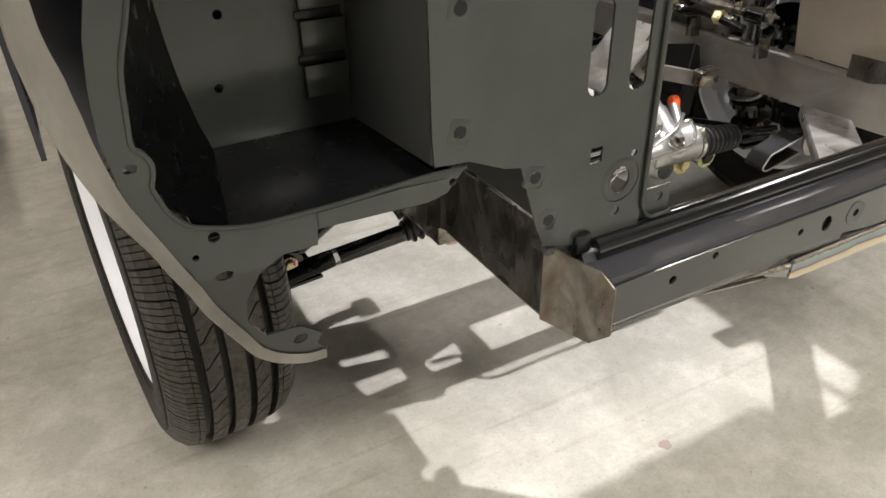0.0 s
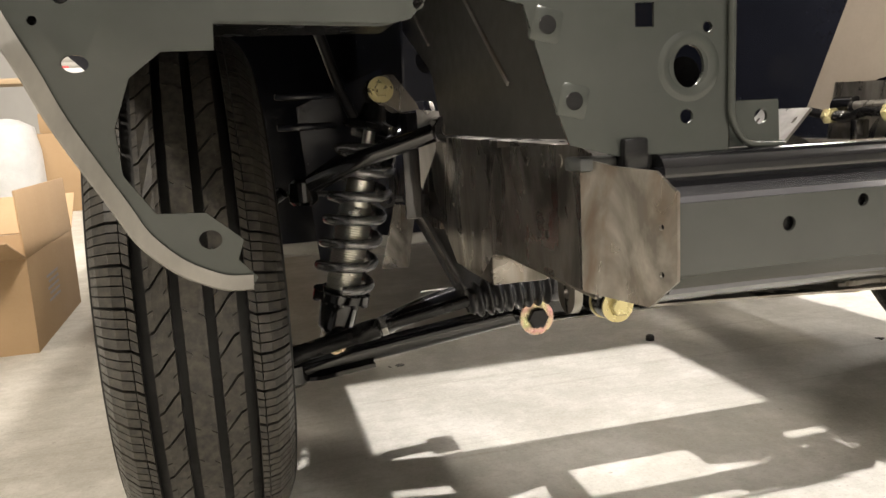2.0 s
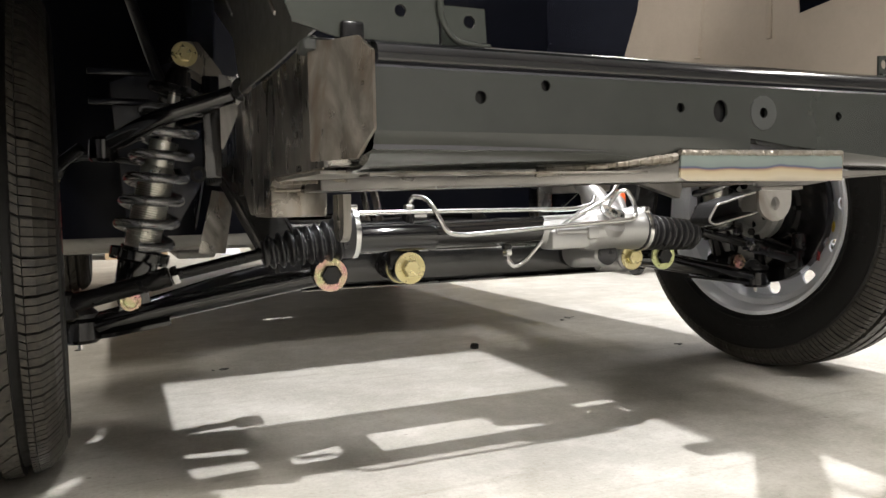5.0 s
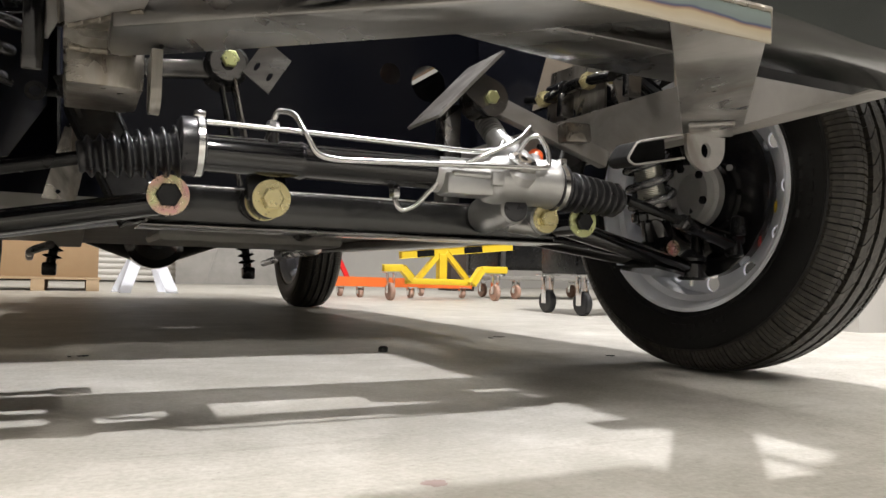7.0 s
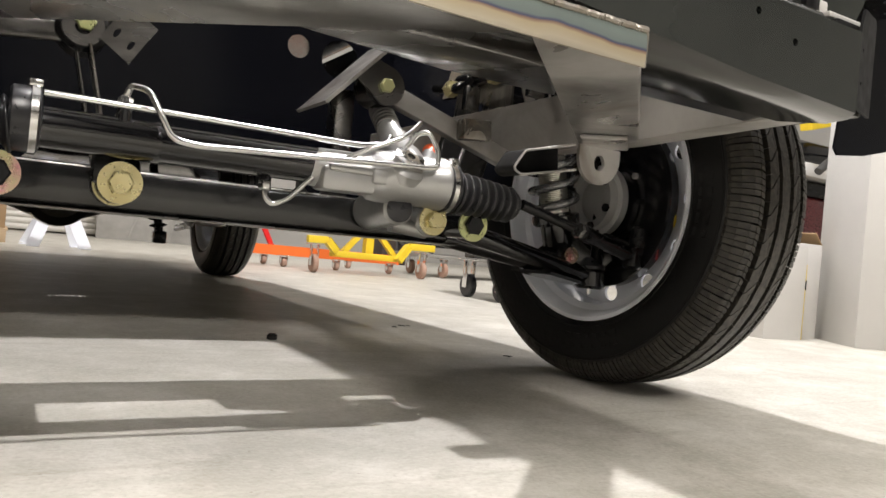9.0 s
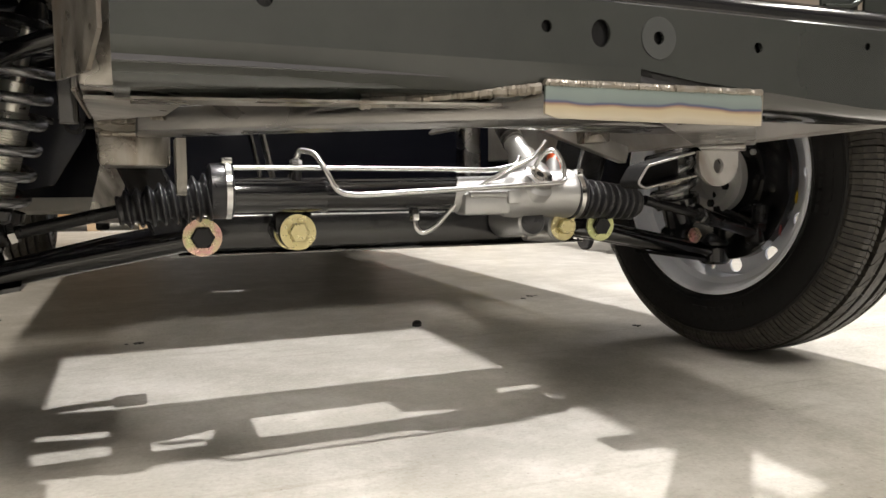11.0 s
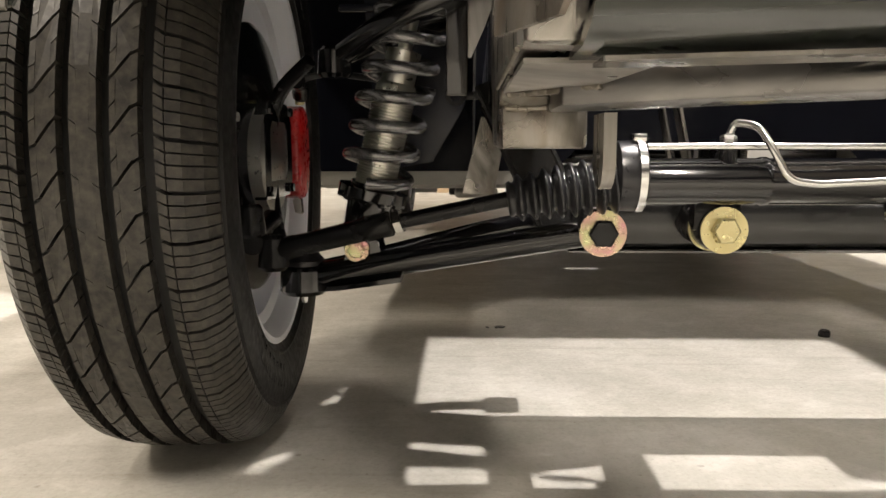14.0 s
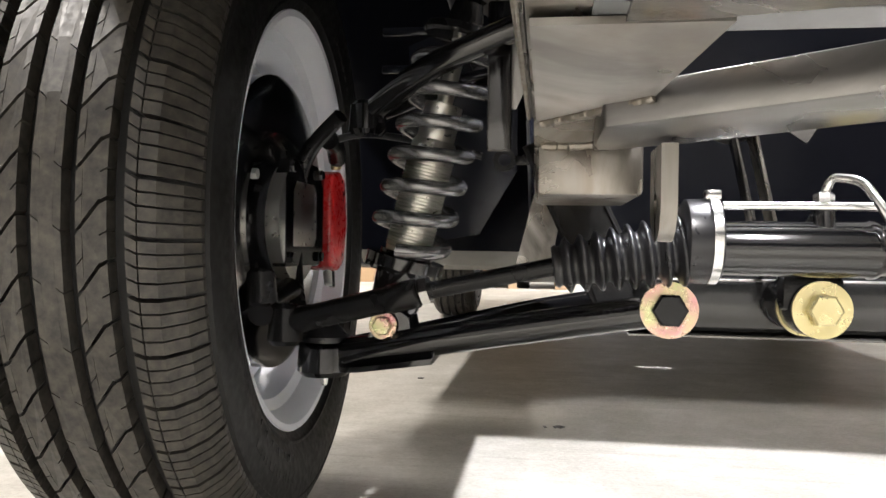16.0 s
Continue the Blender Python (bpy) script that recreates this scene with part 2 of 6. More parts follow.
TREAD = material("dusty_tread", (0.016, 0.0152, 0.0138), 0.42, 0, (0.058, 0.052, 0.042), 110, 0.3, 200, 0.07, rough_spread=0.12, gloss=0.32, depth=0.001)
tread_ramp = [q for q in TREAD.node_tree.nodes if q.type == "VALTORGB"][0].color_ramp
tread_ramp.elements[0].position, tread_ramp.elements[1].position = 0.34, 0.72
RIM = material("silver_rim_paint", (0.80, 0.83, 0.90), 0.42, 0.0, (0.84, 0.86, 0.92), 8, 0.5, 200, 0)
RED = material("red_caliper", (0.55, 0.012, 0.014), 0.3, 0, (0.62, 0.02, 0.02), 20, 0.5, 150, 0.06, coat=0.4)
ORANGE = material("orange_cap", (0.85, 0.12, 0.02), 0.4, 0, None, 20, 0.5, 150, 0.04)
WELD = material("weld_bead", (0.30, 0.285, 0.26), 0.42, 0.9, (0.20, 0.17, 0.13), 60, 0.6, 200, 0.05)
CARD = material("cardboard", (0.31, 0.20, 0.105), 0.8, 0, (0.36, 0.24, 0.13), 6, 0.6, 140, 0.1)
WHITE = material("white_carton", (0.50, 0.49, 0.475), 0.6, 0, (0.56, 0.55, 0.53), 5, 0.6, 120, 0.05)
WALL = material("wall_paint", (0.31, 0.30, 0.28), 0.6, 0, (0.37, 0.36, 0.335), 1.5, 0.6, 60, 0.08)
CEIL = material("ceiling_sheet", (0.34, 0.34, 0.35), 0.6, 0, (0.42, 0.42, 0.42), 1.0, 0.6, 60, 0.05)
SLAT = material("door_slat_paint", (0.46, 0.44, 0.40), 0.45, 0.1, (0.54, 0.52, 0.48), 3, 0.6, 90, 0.05)
YELLOW = material("yellow_paint", (0.72, 0.52, 0.02), 0.45, 0, (0.62, 0.44, 0.02), 12, 0.5, 120, 0.08)
ORANGE_PAINT = material("orange_paint", (0.80, 0.16, 0.02), 0.45, 0, (0.68, 0.13, 0.02), 12, 0.5, 120, 0.08)
WOOD = material("pallet_wood", (0.38, 0.27, 0.16), 0.75, 0, (0.46, 0.34, 0.21), 10, 0.5, 90, 0.2, stretch=(0.3, 1, 1))
WHEEL_POLY = material("caster_poly", (0.30, 0.16, 0.11), 0.55, 0, (0.38, 0.26, 0.2), 20, 0.5, 150, 0.1)
DARK_STEEL = material("dark_shelf_steel", (0.05, 0.05, 0.05), 0.5, 0.4, (0.08, 0.08, 0.08), 10, 0.5, 150, 0.1)
UNDER = material("grey_undercoat", (0.18, 0.172, 0.156), 0.55, 0.1, (0.26, 0.25, 0.228), 6, 0.5, 90, 0.15)
RED_INK = material("red_print", (0.55, 0.05, 0.04), 0.6, 0, None, 20, 0.5, 150, 0)
GREY_INK = material("grey_print", (0.22, 0.2, 0.2), 0.6, 0, None, 20, 0.5, 150, 0)
BAG = material("white_film_wrap", (0.42, 0.42, 0.41), 0.4, 0, (0.52, 0.52, 0.51), 9, 0.5, 50, 0.4, depth=0.01)

# ---------------------------------------------------------------- mesh helpers


def finish(bm, name, mat, angle=38):
    bmesh.ops.recalc_face_normals(bm, faces=bm.faces)
    lim = math.radians(angle)
    for f in bm.faces:
        f.smooth = True
    for e in bm.edges:
        if len(e.link_faces) != 2 or e.calc_face_angle(0) > lim:
            e.smooth = False
    me = bpy.data.meshes.new(name)
    bm.to_mesh(me)
    bm.free()
    me.materials.append(mat)
    return me


def part(name, bm, mat, parent, label="", angle=38):
    ob = new(name, finish(bm, name, mat, angle))
    ob.parent = parent
    if label:
        tagged(ob, label)
    return ob


def thing(name, bm, mat, label, category, group="", kind=""):
    ob = new(name, finish(bm, name, mat))
    return tagged(ob, label, category, group, kind)


def empty(name, place, label, category, group=""):
    ob = new(name)
    ob.location = place
    return tagged(ob, label, category, group)


def B():
    return bmesh.new()


def box(bm, a, b, bev=0.003, m=None):
    lo, hi = [min(p, q) for p, q in zip(a, b)], [max(p, q) for p, q in zip(a, b)]
    r = bmesh.ops.create_cube(bm, size=1)
    vs = r["verts"]
    for v in vs:
        v.co = Vector([(lo[i] + hi[i]) / 2 + v.co[i] * (hi[i] - lo[i]) for i in range(3)])
    if m:
        for v in vs:
            v.co = m @ v.co
    if bev:
        es = list({e for v in vs for e in v.link_edges})
        bmesh.ops.bevel(bm, geom=es, offset=bev, segments=2, profile=0.5, affect="EDGES", clamp_overlap=True)
    return bm


def frame_axes(d):
    d = Vector(d).normalized()
    u = d.cross(Vector((0, 0, 1)))
    if u.length < 1e-3:
        u = d.cross(Vector((0, 1, 0)))
    u.normalize()
    return d, u, d.cross(u)


def lathe(bm, p, axis, prof, seg=32, cap=True):
    """Turns a profile of (along, radius) about an axis that starts at p."""
    p = Vector(p)
    d, u, w = frame_axes(axis)
    rings = []
    for h, r in prof:
        rings.append([bm.verts.new(p + d * h + (u * math.cos(a) + w * math.sin(a)) * r)
                      for a in [2 * math.pi * k / seg for k in range(seg)]])
    for a, b in zip(rings, rings[1:]):
        for k in range(seg):
            bm.faces.new((a[k], a[(k + 1) % seg], b[(k + 1) % seg], b[k]))
    if cap:
        bm.faces.new(rings[0][::-1])
        bm.faces.new(rings[-1])
    return bm


def cyl(bm, p0, p1, r, r2=None, seg=24, ch=0.0015):
    p0, p1 = Vector(p0), Vector(p1)
    h, r2 = (p1 - p0).length, r if r2 is None else r2
    c = min(ch, h * 0.3, r * 0.4, r2 * 0.4)
    return lathe(bm, p0, p1 - p0, [(0, r - c), (c, r), (h - c, r2), (h, r2 - c)], seg)


def rounded(pts, rad=0.02, n=6):
    """A polyline with its inner corners turned into arcs."""
    pts = [Vector(p) for p in pts]
    out = [pts[0]]
    for a, b, c in zip(pts, pts[1:], pts[2:]):
        t = min(rad, (a - b).length * 0.45, (c - b).length * 0.45)
        s, e = b + (a - b).normalized() * t, b + (c - b).normalized() * t
        for k in range(n + 1):
            q = k / n
            out.append(s * (1 - q) ** 2 + b * 2 * q * (1 - q) + e * q * q)
    return out + [pts[-1]]


def sweep(bm, pts, r, seg=12, ry=None):
    """A round bar along a polyline."""
    pts = [Vector(p) for p in pts]
    d0, u, w = frame_axes(pts[1] - pts[0])
    rings = []
    for i, p in enumerate(pts):
        d = (pts[min(i + 1, len(pts) - 1)] - pts[max(i - 1, 0)]).normalized()
        u = (u - d * u.dot(d)).normalized()
        w = d.cross(u)
        rr = r(i / (len(pts) - 1)) if callable(r) else r
        rings.append([bm.verts.new(p + (u * math.cos(a) + w * math.sin(a)) * rr) for a in [2 * math.pi * k / seg for k in range(seg)]])
    for a, b in zip(rings, rings[1:]):
        for k in range(seg):
            bm.faces.new((a[k], a[(k + 1) % seg], b[(k + 1) % seg], b[k]))
    bm.faces.new(rings[0][::-1])
    bm.faces.new(rings[-1])
    return bm


PLANES = {"x": lambda p, q, d: (d, p, q), "y": lambda p, q, d: (p, d, q), "z": lambda p, q, d: (p, q, d)}


def circle(cx, cy, rx, ry=None, n=20):
    return [(cx + rx * math.cos(2 * math.pi * k / n), cy + (ry or rx) * math.sin(2 * math.pi * k / n)) for k in range(n)]


def plate(bm, outline, holes, axis, a, b, m=None):
    """A sheet with through holes: outlines in the two other axes, from a to b along this one."""
    tmp = bmesh.new()
    for loop in (outline, *holes):
        vs = [tmp.verts.new(PLANES[axis](p, q, a)) for p, q in loop]
        for i in range(len(vs)):
            tmp.edges.new((vs[i], vs[(i + 1) % len(vs)]))
    bmesh.ops.triangle_fill(tmp, use_beauty=True, use_dissolve=False, edges=tmp.edges[:])
    r = bmesh.ops.extrude_face_region(tmp, geom=tmp.faces[:])
    mv = Vector(PLANES[axis](0, 0, b - a))
    bmesh.ops.translate(tmp, verts=[g for g in r["geom"] if isinstance(g, bmesh.types.BMVert)], vec=mv)
    if m:
        bmesh.ops.transform(tmp, matrix=m, verts=tmp.verts[:])
    me = bpy.data.meshes.new("tmp")
    tmp.to_mesh(me)
    tmp.free()
    bm.from_mesh(me)
    bpy.data.meshes.remove(me)
    return bm


def extrude(bm, profile, axis, a, b):
    """A solid bar of a given section."""
    va = [bm.verts.new(PLANES[axis](p, q, a)) for p, q in profile]
    vb = [bm.verts.new(PLANES[axis](p, q, b)) for p, q in profile]
    n = len(va)
    for k in range(n):
        bm.faces.new((va[k], va[(k + 1) % n], vb[(k + 1) % n], vb[k]))
    bm.faces.new(va[::-1])
    bm.faces.new(vb)
    return bm


def tube_box(bm, p0, p1, width, height, bev=0.004, up=(0, 0, 1)):
    """A square tube from p0 to p1 (middle line)."""
    p0, p1 = Vector(p0), Vector(p1)
    d = (p1 - p0).normalized()
    s = d.cross(Vector(up)).normalized()
    t = s.cross(d)
    m = Matrix((s, d, t)).transposed().to_4x4()
    m.translation = p0
    return box(bm, (-width / 2, 0, -height / 2), (width / 2, (p1 - p0).length, height / 2), bev, m)


def bead(bm, p0, p1, r=0.004, step=0.004, seed=1):
    """A weld bead: overlapping ripples along a line."""
    p0, p1 = Vector(p0), Vector(p1)
    n = max(8, int((p1 - p0).length / step))
    rnd = random.Random(seed)
    pts, rad = [], []
    for k in range(n * 2 + 1):
        q = k / (n * 2)
        pts.append(p0.lerp(p1, q) + Vector((rnd.uniform(-1, 1), rnd.uniform(-1, 1), rnd.uniform(-1, 1))) * r * 0.12)
        rad.append(r * (1.0 if k % 2 else 0.87) * rnd.uniform(0.96, 1.04))
    return sweep(bm, pts, lambda q: rad[min(len(rad) - 1, int(q * (len(rad) - 1) + 0.5))], 8)


def hexhead(bm, p, d, r, h, flange=0.0):
    """A hexagon bolt head; r is half its width across the flats."""
    p, d = Vector(p), Vector(d).normalized()
    R = r / math.cos(math.pi / 6)
    if flange:
        lathe(bm, p, d, [(0, flange * 0.96), (0.0008, flange), (0.0022, flange), (0.003, flange * 0.96)], 32)
        p = p + d * 0.003
    lathe(bm, p, d, [(0, R), (h * 0.82, R), (h, R * 0.86)], 6)
    return bm


def washer(bm, p, d, r0, r1, t=0.003, seg=32):
    p, (d, u, w) = Vector(p), frame_axes(d)
    prof = [(0, r0), (0, r1), (t, r1), (t, r0)]
    rings = [[bm.verts.new(p + d * h + (u * math.cos(a) + w * math.sin(a)) * r) for a in [2 * math.pi * k / seg for k in range(seg)]] for h, r in prof]
    for i in range(4):
        a, b = rings[i], rings[(i + 1) % 4]
        for k in range(seg):
            bm.faces.new((a[k], a[(k + 1) % seg], b[(k + 1) % seg], b[k]))
    return bm


def S(s, x, y, z):
    return (s * x, y, z)

# ---------------------------------------------------------------- the workshop
bm = B()
bmesh.ops.create_grid(bm, x_segments=2, y_segments=2, size=1, matrix=Matrix.Translation((1.2, 1.5, 0)) @ Matrix.Diagonal((9, 9.2, 1, 1)))
r = bmesh.ops.extrude_face_region(bm, geom=bm.faces[:])
bmesh.ops.translate(bm, verts=[g for g in r["geom"] if isinstance(g, bmesh.types.BMVert)], vec=(0, 0, -0.15))
thing("floor", bm, CONCRETE, "pale trowelled concrete workshop floor with faint stains", "floor", kind="structure")
X0, X1, Y0, Y1, H0 = -7.6, 9.6, -7.5, 9.6, 5.05


def wall(name, a, b):
    thing(name, box(B(), a, b, 0), WALL, "off-white painted workshop wall", "wall", kind="structure")


wall("wall_west", (X0 - 0.2, Y0, 0), (X0, 4.6, H0))
wall("wall_west_end", (X0 - 0.2, 9.2, 0), (X0, Y1, H0))
wall("wall_west_head", (X0 - 0.2, 4.6, 3.6), (X0, 9.2, H0))
wall("wall_east", (X1, Y0, 0), (X1 + 0.2, Y1, H0))
wall("wall_south", (X0 - 0.2, Y0 - 0.2, 0), (X1 + 0.2, Y0, H0))
wall("wall_north", (0.9, Y1, 0), (X1 + 0.2, Y1 + 0.2, H0))
wall("wall_north_end", (X0 - 0.2, Y1, 0), (-2.9, Y1 + 0.2, H0))
wall("wall_north_head", (-2.9, Y1, 3.6), (0.9, Y1 + 0.2, H0))
thing("ceiling", box(B(), (X0 - 0.2, Y0 - 0.2, H0), (X1 + 0.2, Y1 + 0.2, H0 + 0.15), 0), CEIL, "pale sheet ceiling of the workshop", "ceiling", kind="structure")


def rollup(name, m, width, height):
    """A roll-up door of curved horizontal slats between two guide channels."""
    door = empty(name, (0, 0, 0), "closed off-white roll-up door of horizontal slats", "door")
    tagged(door, kind="structure")
    door.matrix_world = m
    n = int(height / 0.075)
    prof = [(0, 0), (0.012, 0.012), (0.016, 0.035), (0.012, 0.058), (0, 0.070), (-0.004, 0.0745), (-0.008, 0.07), (-0.008, 0.0)]
    me = finish(extrude(B(), prof, "x", 0, width), "slat", SLAT)
    for k in range(n):
        ob = new("slat", me)
        ob.parent = door
        ob.location = (0, 0, k * 0.075 + 0.02)
    for x in (-0.06, width):
        g = box(B(), (x, -0.03, 0), (x + 0.06, 0.05, height + 0.05), 0.004)
        part("guide_channel", g, DARK_STEEL, door)
    return door


rollup("door_1", Matrix.Translation((X0 + 0.02, 9.2, 0)) @ pose(0, 0, 0, 0, 0, -90), 4.6, 3.6)
rollup("door_2", Matrix.Translation((-2.9, Y1 + 0.02, 0)) @ pose(0, 0, 0, 0, 0, 0) @ Matrix.Diagonal((1, -1, 1, 1)), 3.8, 3.6)

GLOW = emitter("lamp_diffuser", (1.0, 0.93, 0.82), 2.0)
for tx, ty in TUBES:
    f = empty("ceiling_light", (tx, ty, 4.98), "long white strip light fixed under the ceiling", "ceiling light", "strip lights")
    part("housing", box(B(), (-0.17, -1.25, 0.03), (0.17, 1.25, 0.07), 0.006), WHITE, f)
    part("diffuser", box(B(), (-0.15, -1.2, 0.0), (0.15, 1.2, 0.028), 0.01), GLOW, f)
f = empty("bay_lamp", (KEY[0], KEY[1], 5.05), "round bright bay lamp hung from the ceiling", "ceiling lamp")
part("reflector", lathe(B(), (0, 0, 0), (0, 0, -1), [(0, 0.02), (0.02, 0.05), (0.06, 0.13), (0.062, 0.135), (0.058, 0.135), (0.02, 0.06)], 24, False), DARK_STEEL, f)

# ---------------------------------------------------------------- the car
car = empty("car", (0, 0, 0), "stripped car nose in grey primer and bare steel on wheels", "car")

# front rail: folded sheet beam across the nose
FR = [(-0.530, 0.412), (-0.530, 0.484), (-0.528, 0.491), (-0.522, 0.497), (-0.487, 0.501), (-0.478, 0.513), (-0.470, 0.517), (-0.458, 0.517),
      (-0.456, 0.514), (-0.456, 0.425), (-0.452, 0.418), (-0.405, 0.416), (-0.405, 0.412)]
HOLES = [(-0.317, 0.471, 0.0058), (-0.250, 0.484, 0.0050), (-0.093, 0.469, 0.0050), (0.018, 0.467, 0.0055), (0.131, 0.466, 0.0050),
         (0.273, 0.476, 0.0038), (0.330, 0.459, 0.0038)]
bm = extrude(B(), [(-0.526, 0.425), (-0.526, 0.493)] + FR[3:], "x", -0.416, 0.438)
rail = part("front_rail", bm, RAIL, car, "folded dark grey primer beam across the nose")
face = [(-0.416, 0.440), (0.0, 0.440), (0.06, 0.432), (0.157, 0.425), (0.27, 0.416), (0.389, 0.411), (0.438, 0.409), (0.438, 0.493), (-0.416, 0.493)]
bm = plate(B(), face, [circle(x, z, r) for x, z, r in HOLES] + [circle(-0.041, 0.467, 0.0095, 0.0115)], "y", -0.5315, -0.5285)
part("front_skin", bm, SKIN, rail, "grey primer face drilled with small holes")
# lower fold of the face: rolled under towards one end, a sharp crease towards the other


def fold(rows, mat, label):
    bm = B()
    secs = [[bm.verts.new((x, y, z)) for y, z in row] for x, row in rows]
    n = len(secs[0])
    for a, b in zip(secs, secs[1:]):
        for k in range(n):
            bm.faces.new((a[k], a[(k + 1) % n], b[(k + 1) % n], b[k]))
    bm.faces.new(secs[0])
    bm.faces.new(secs[-1][::-1])
    part("lower_fold", bm, mat, rail, label)


rows = []
for x, roll in ((-0.416, 1.0), (-0.33, 0.97), (-0.25, 0.85), (-0.18, 0.6), (-0.11, 0.3), (-0.03, 0.08), (0.0, 0.0)):
    rows.append((x, [(-0.5315, 0.4400), (-0.5315 + 0.006 * roll, 0.428), (-0.5315 + 0.022 * roll, 0.416), (-0.5315 + 0.045 * roll, 0.410), (-0.44, 0.409), (-0.44, 0.412), (-0.48, 0.414), (-0.5285, 0.4400)]))
fold(rows, SKIN, "rolled lower edge in grey primer")
rows = []
for x, z in ((0.0, 0.440), (0.06, 0.432), (0.157, 0.425), (0.27, 0.416), (0.389, 0.411), (0.438, 0.409)):
    rows.append((x, [(-0.5315, z), (-0.524, z - 0.006), (-0.500, min(z - 0.008, 0.411)), (-0.44, 0.410), (-0.44, 0.413), (-0.48, 0.416), (-0.5285, z + 0.002)]))
fold(rows, FOLD, "glossy folded lower edge with ground marks")
# black discs give the drilled holes their shade
for x, z, r in HOLES + [(-0.041, 0.467, 0.0104)]:
    part("hole_shade", lathe(B(), (x, -0.5265, z), (0, 1, 0), [(0, r * 1.3), (0.0004, r * 1.3)], 16), SATIN, rail)
part("rear_roll", sweep(B(), [(-0.398, -0.4755, 0.5110), (0.434, -0.4755, 0.5110)], 0.0165, 20), BLACK, rail, "gloss black rolled rear edge")
washer_b = washer(B(), (0.018, -0.5315, 0.467), (0, -1, 0), 0.0058, 0.018, 0.0008)
part("dimple", washer_b, PRIMER_DARK, rail, "dark ring round a drilled hole")


def frame_rail(s):
    """Boxed side rail of bare steel, with its folded nose cap and drop box."""
    if s < 0:
        prof = [(-0.462, 0.415), (-0.200, 0.413), (-0.170, 0.398), (-0.130, 0.370), (-0.022, 0.367), (0.045, 0.419), (0.30, 0.43), (0.72, 0.43), (0.72, 0.49),
                (0.30, 0.515), (0.032, 0.541), (-0.36, 0.536), (-0.440, 0.533), (-0.460, 0.524), (-0.462, 0.512)]
    else:
        prof = [(-0.470, 0.412), (-0.20, 0.403), (0.72, 0.398), (0.72, 0.489), (-0.25, 0.486), (-0.32, 0.505), (-0.445, 0.533), (-0.468, 0.524), (-0.470, 0.512)]
    bm = extrude(B(), prof, "x", *((-0.372, -0.440) if s < 0 else (0.428, 0.470)))
    bmesh.ops.bevel(bm, geom=bm.edges[:], offset=0.003, segments=2, affect="EDGES", profile=0.5)
    ob = part("frame_rail", bm, STEEL if s < 0 else RAW, car, "boxed bare steel side rail with grinding marks")
    A, C = Vector((-0.4525, -0.458, 0)), Vector((-0.4215, -0.5480, 0))
    if s > 0:
        A, C = Vector((0.508, -0.503, 0)), Vector((0.4390, -0.5290, 0))
    dv = (C - A).normalized()
    m = Matrix((dv, Vector((0, 0, 1)), dv.cross(Vector((0, 0, 1))))).transposed().to_4x4()
    m.translation = A
    w = (C - A).length
    cap = [(0, 0.418), (w - 0.002, 0.416), (w, 0.430), (w, 0.500), (w - 0.012, 0.521), (0.006, 0.526), (0, 0.520)]
    if s < 0:
        cap = [(0, 0.418), (0.73 * w, 0.417), (w, 0.440), (w, 0.503), (0.80 * w, 0.518), (0.36 * w, 0.521), (0.006, 0.526), (0, 0.520)]
    bm = plate(B(), cap, [circle(w - 0.014, 0.478, 0.0024), circle(w - 0.014, 0.443, 0.0024)], "z", -0.0015, 0.0015, m)
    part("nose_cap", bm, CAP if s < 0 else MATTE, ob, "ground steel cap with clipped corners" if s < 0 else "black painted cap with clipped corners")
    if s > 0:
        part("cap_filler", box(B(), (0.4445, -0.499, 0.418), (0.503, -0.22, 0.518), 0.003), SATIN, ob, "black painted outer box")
    # lapped reinforcement on the outer side
    lap = [(-0.466, 0.413), (-0.205, 0.414), (-0.215, 0.44), (-0.20, 0.47), (-0.20, 0.530), (-0.435, 0.537), (-0.452, 0.530), (-0.452, 0.51)]
    bm = plate(B(), lap, [circle(-0.36, 0.452, 0.005)], "x", s * 0.4405, s * 0.4435)
    patch = part("side_patch", bm, PATCH, ob, "lapped steel patch with rust-brown stains")
    bm = bead(B(), S(s, 0.443, -0.207, 0.413), S(s, 0.443, -0.46, 0.412), 0.0015, 0.004, 3)
    if s < 0:
        part("weld_bead", bm, WELD, ob)
    else:
        bm.free()
    if s < 0:
        for k in range(6):
            y, z = -0.436 + 0.041 * k, 0.5225 - 0.0008 * k
            part("spot_weld", lathe(B(), (-0.4434, y, z), (-1, 0, 0), [(0, 0.0062), (0.0007, 0.0056), (0.0009, 0.0040), (0.0002, 0.0012)], 16), PATCH, patch, "shallow round spot weld")
    else:
        # pale bent clip on the corner
        clip = part("tab", box(B(), (0.440, -0.492, 0.5195), (0.512, -0.455, 0.526), 0.002), WHITE, ob, "pale bent clip on the rail corner")
        part("clip_ear", box(B(), (0.440, -0.480, 0.526), (0.455, -0.470, 0.541), 0.003), WHITE, clip)
    part("rubber_stop", box(B(), S(s, 0.408, -0.486, 0.515), S(s, 0.429, -0.455, 0.541), 0.003), SATIN, ob, "small black rubber stop")
    return ob


for s in (-1, 1):
    frame_rail(s)

# diagonal under-braces: two flat tubes from the side rails forward to the middle of the front rail, tied by a cross plate


def slab(outline, z0, z1, bev=0.003):
    bm = extrude(B(), outline, "z", z0, z1)
    bmesh.ops.bevel(bm, geom=bm.edges[:], offset=bev, segments=2, affect="EDGES", profile=0.5)
    return bm


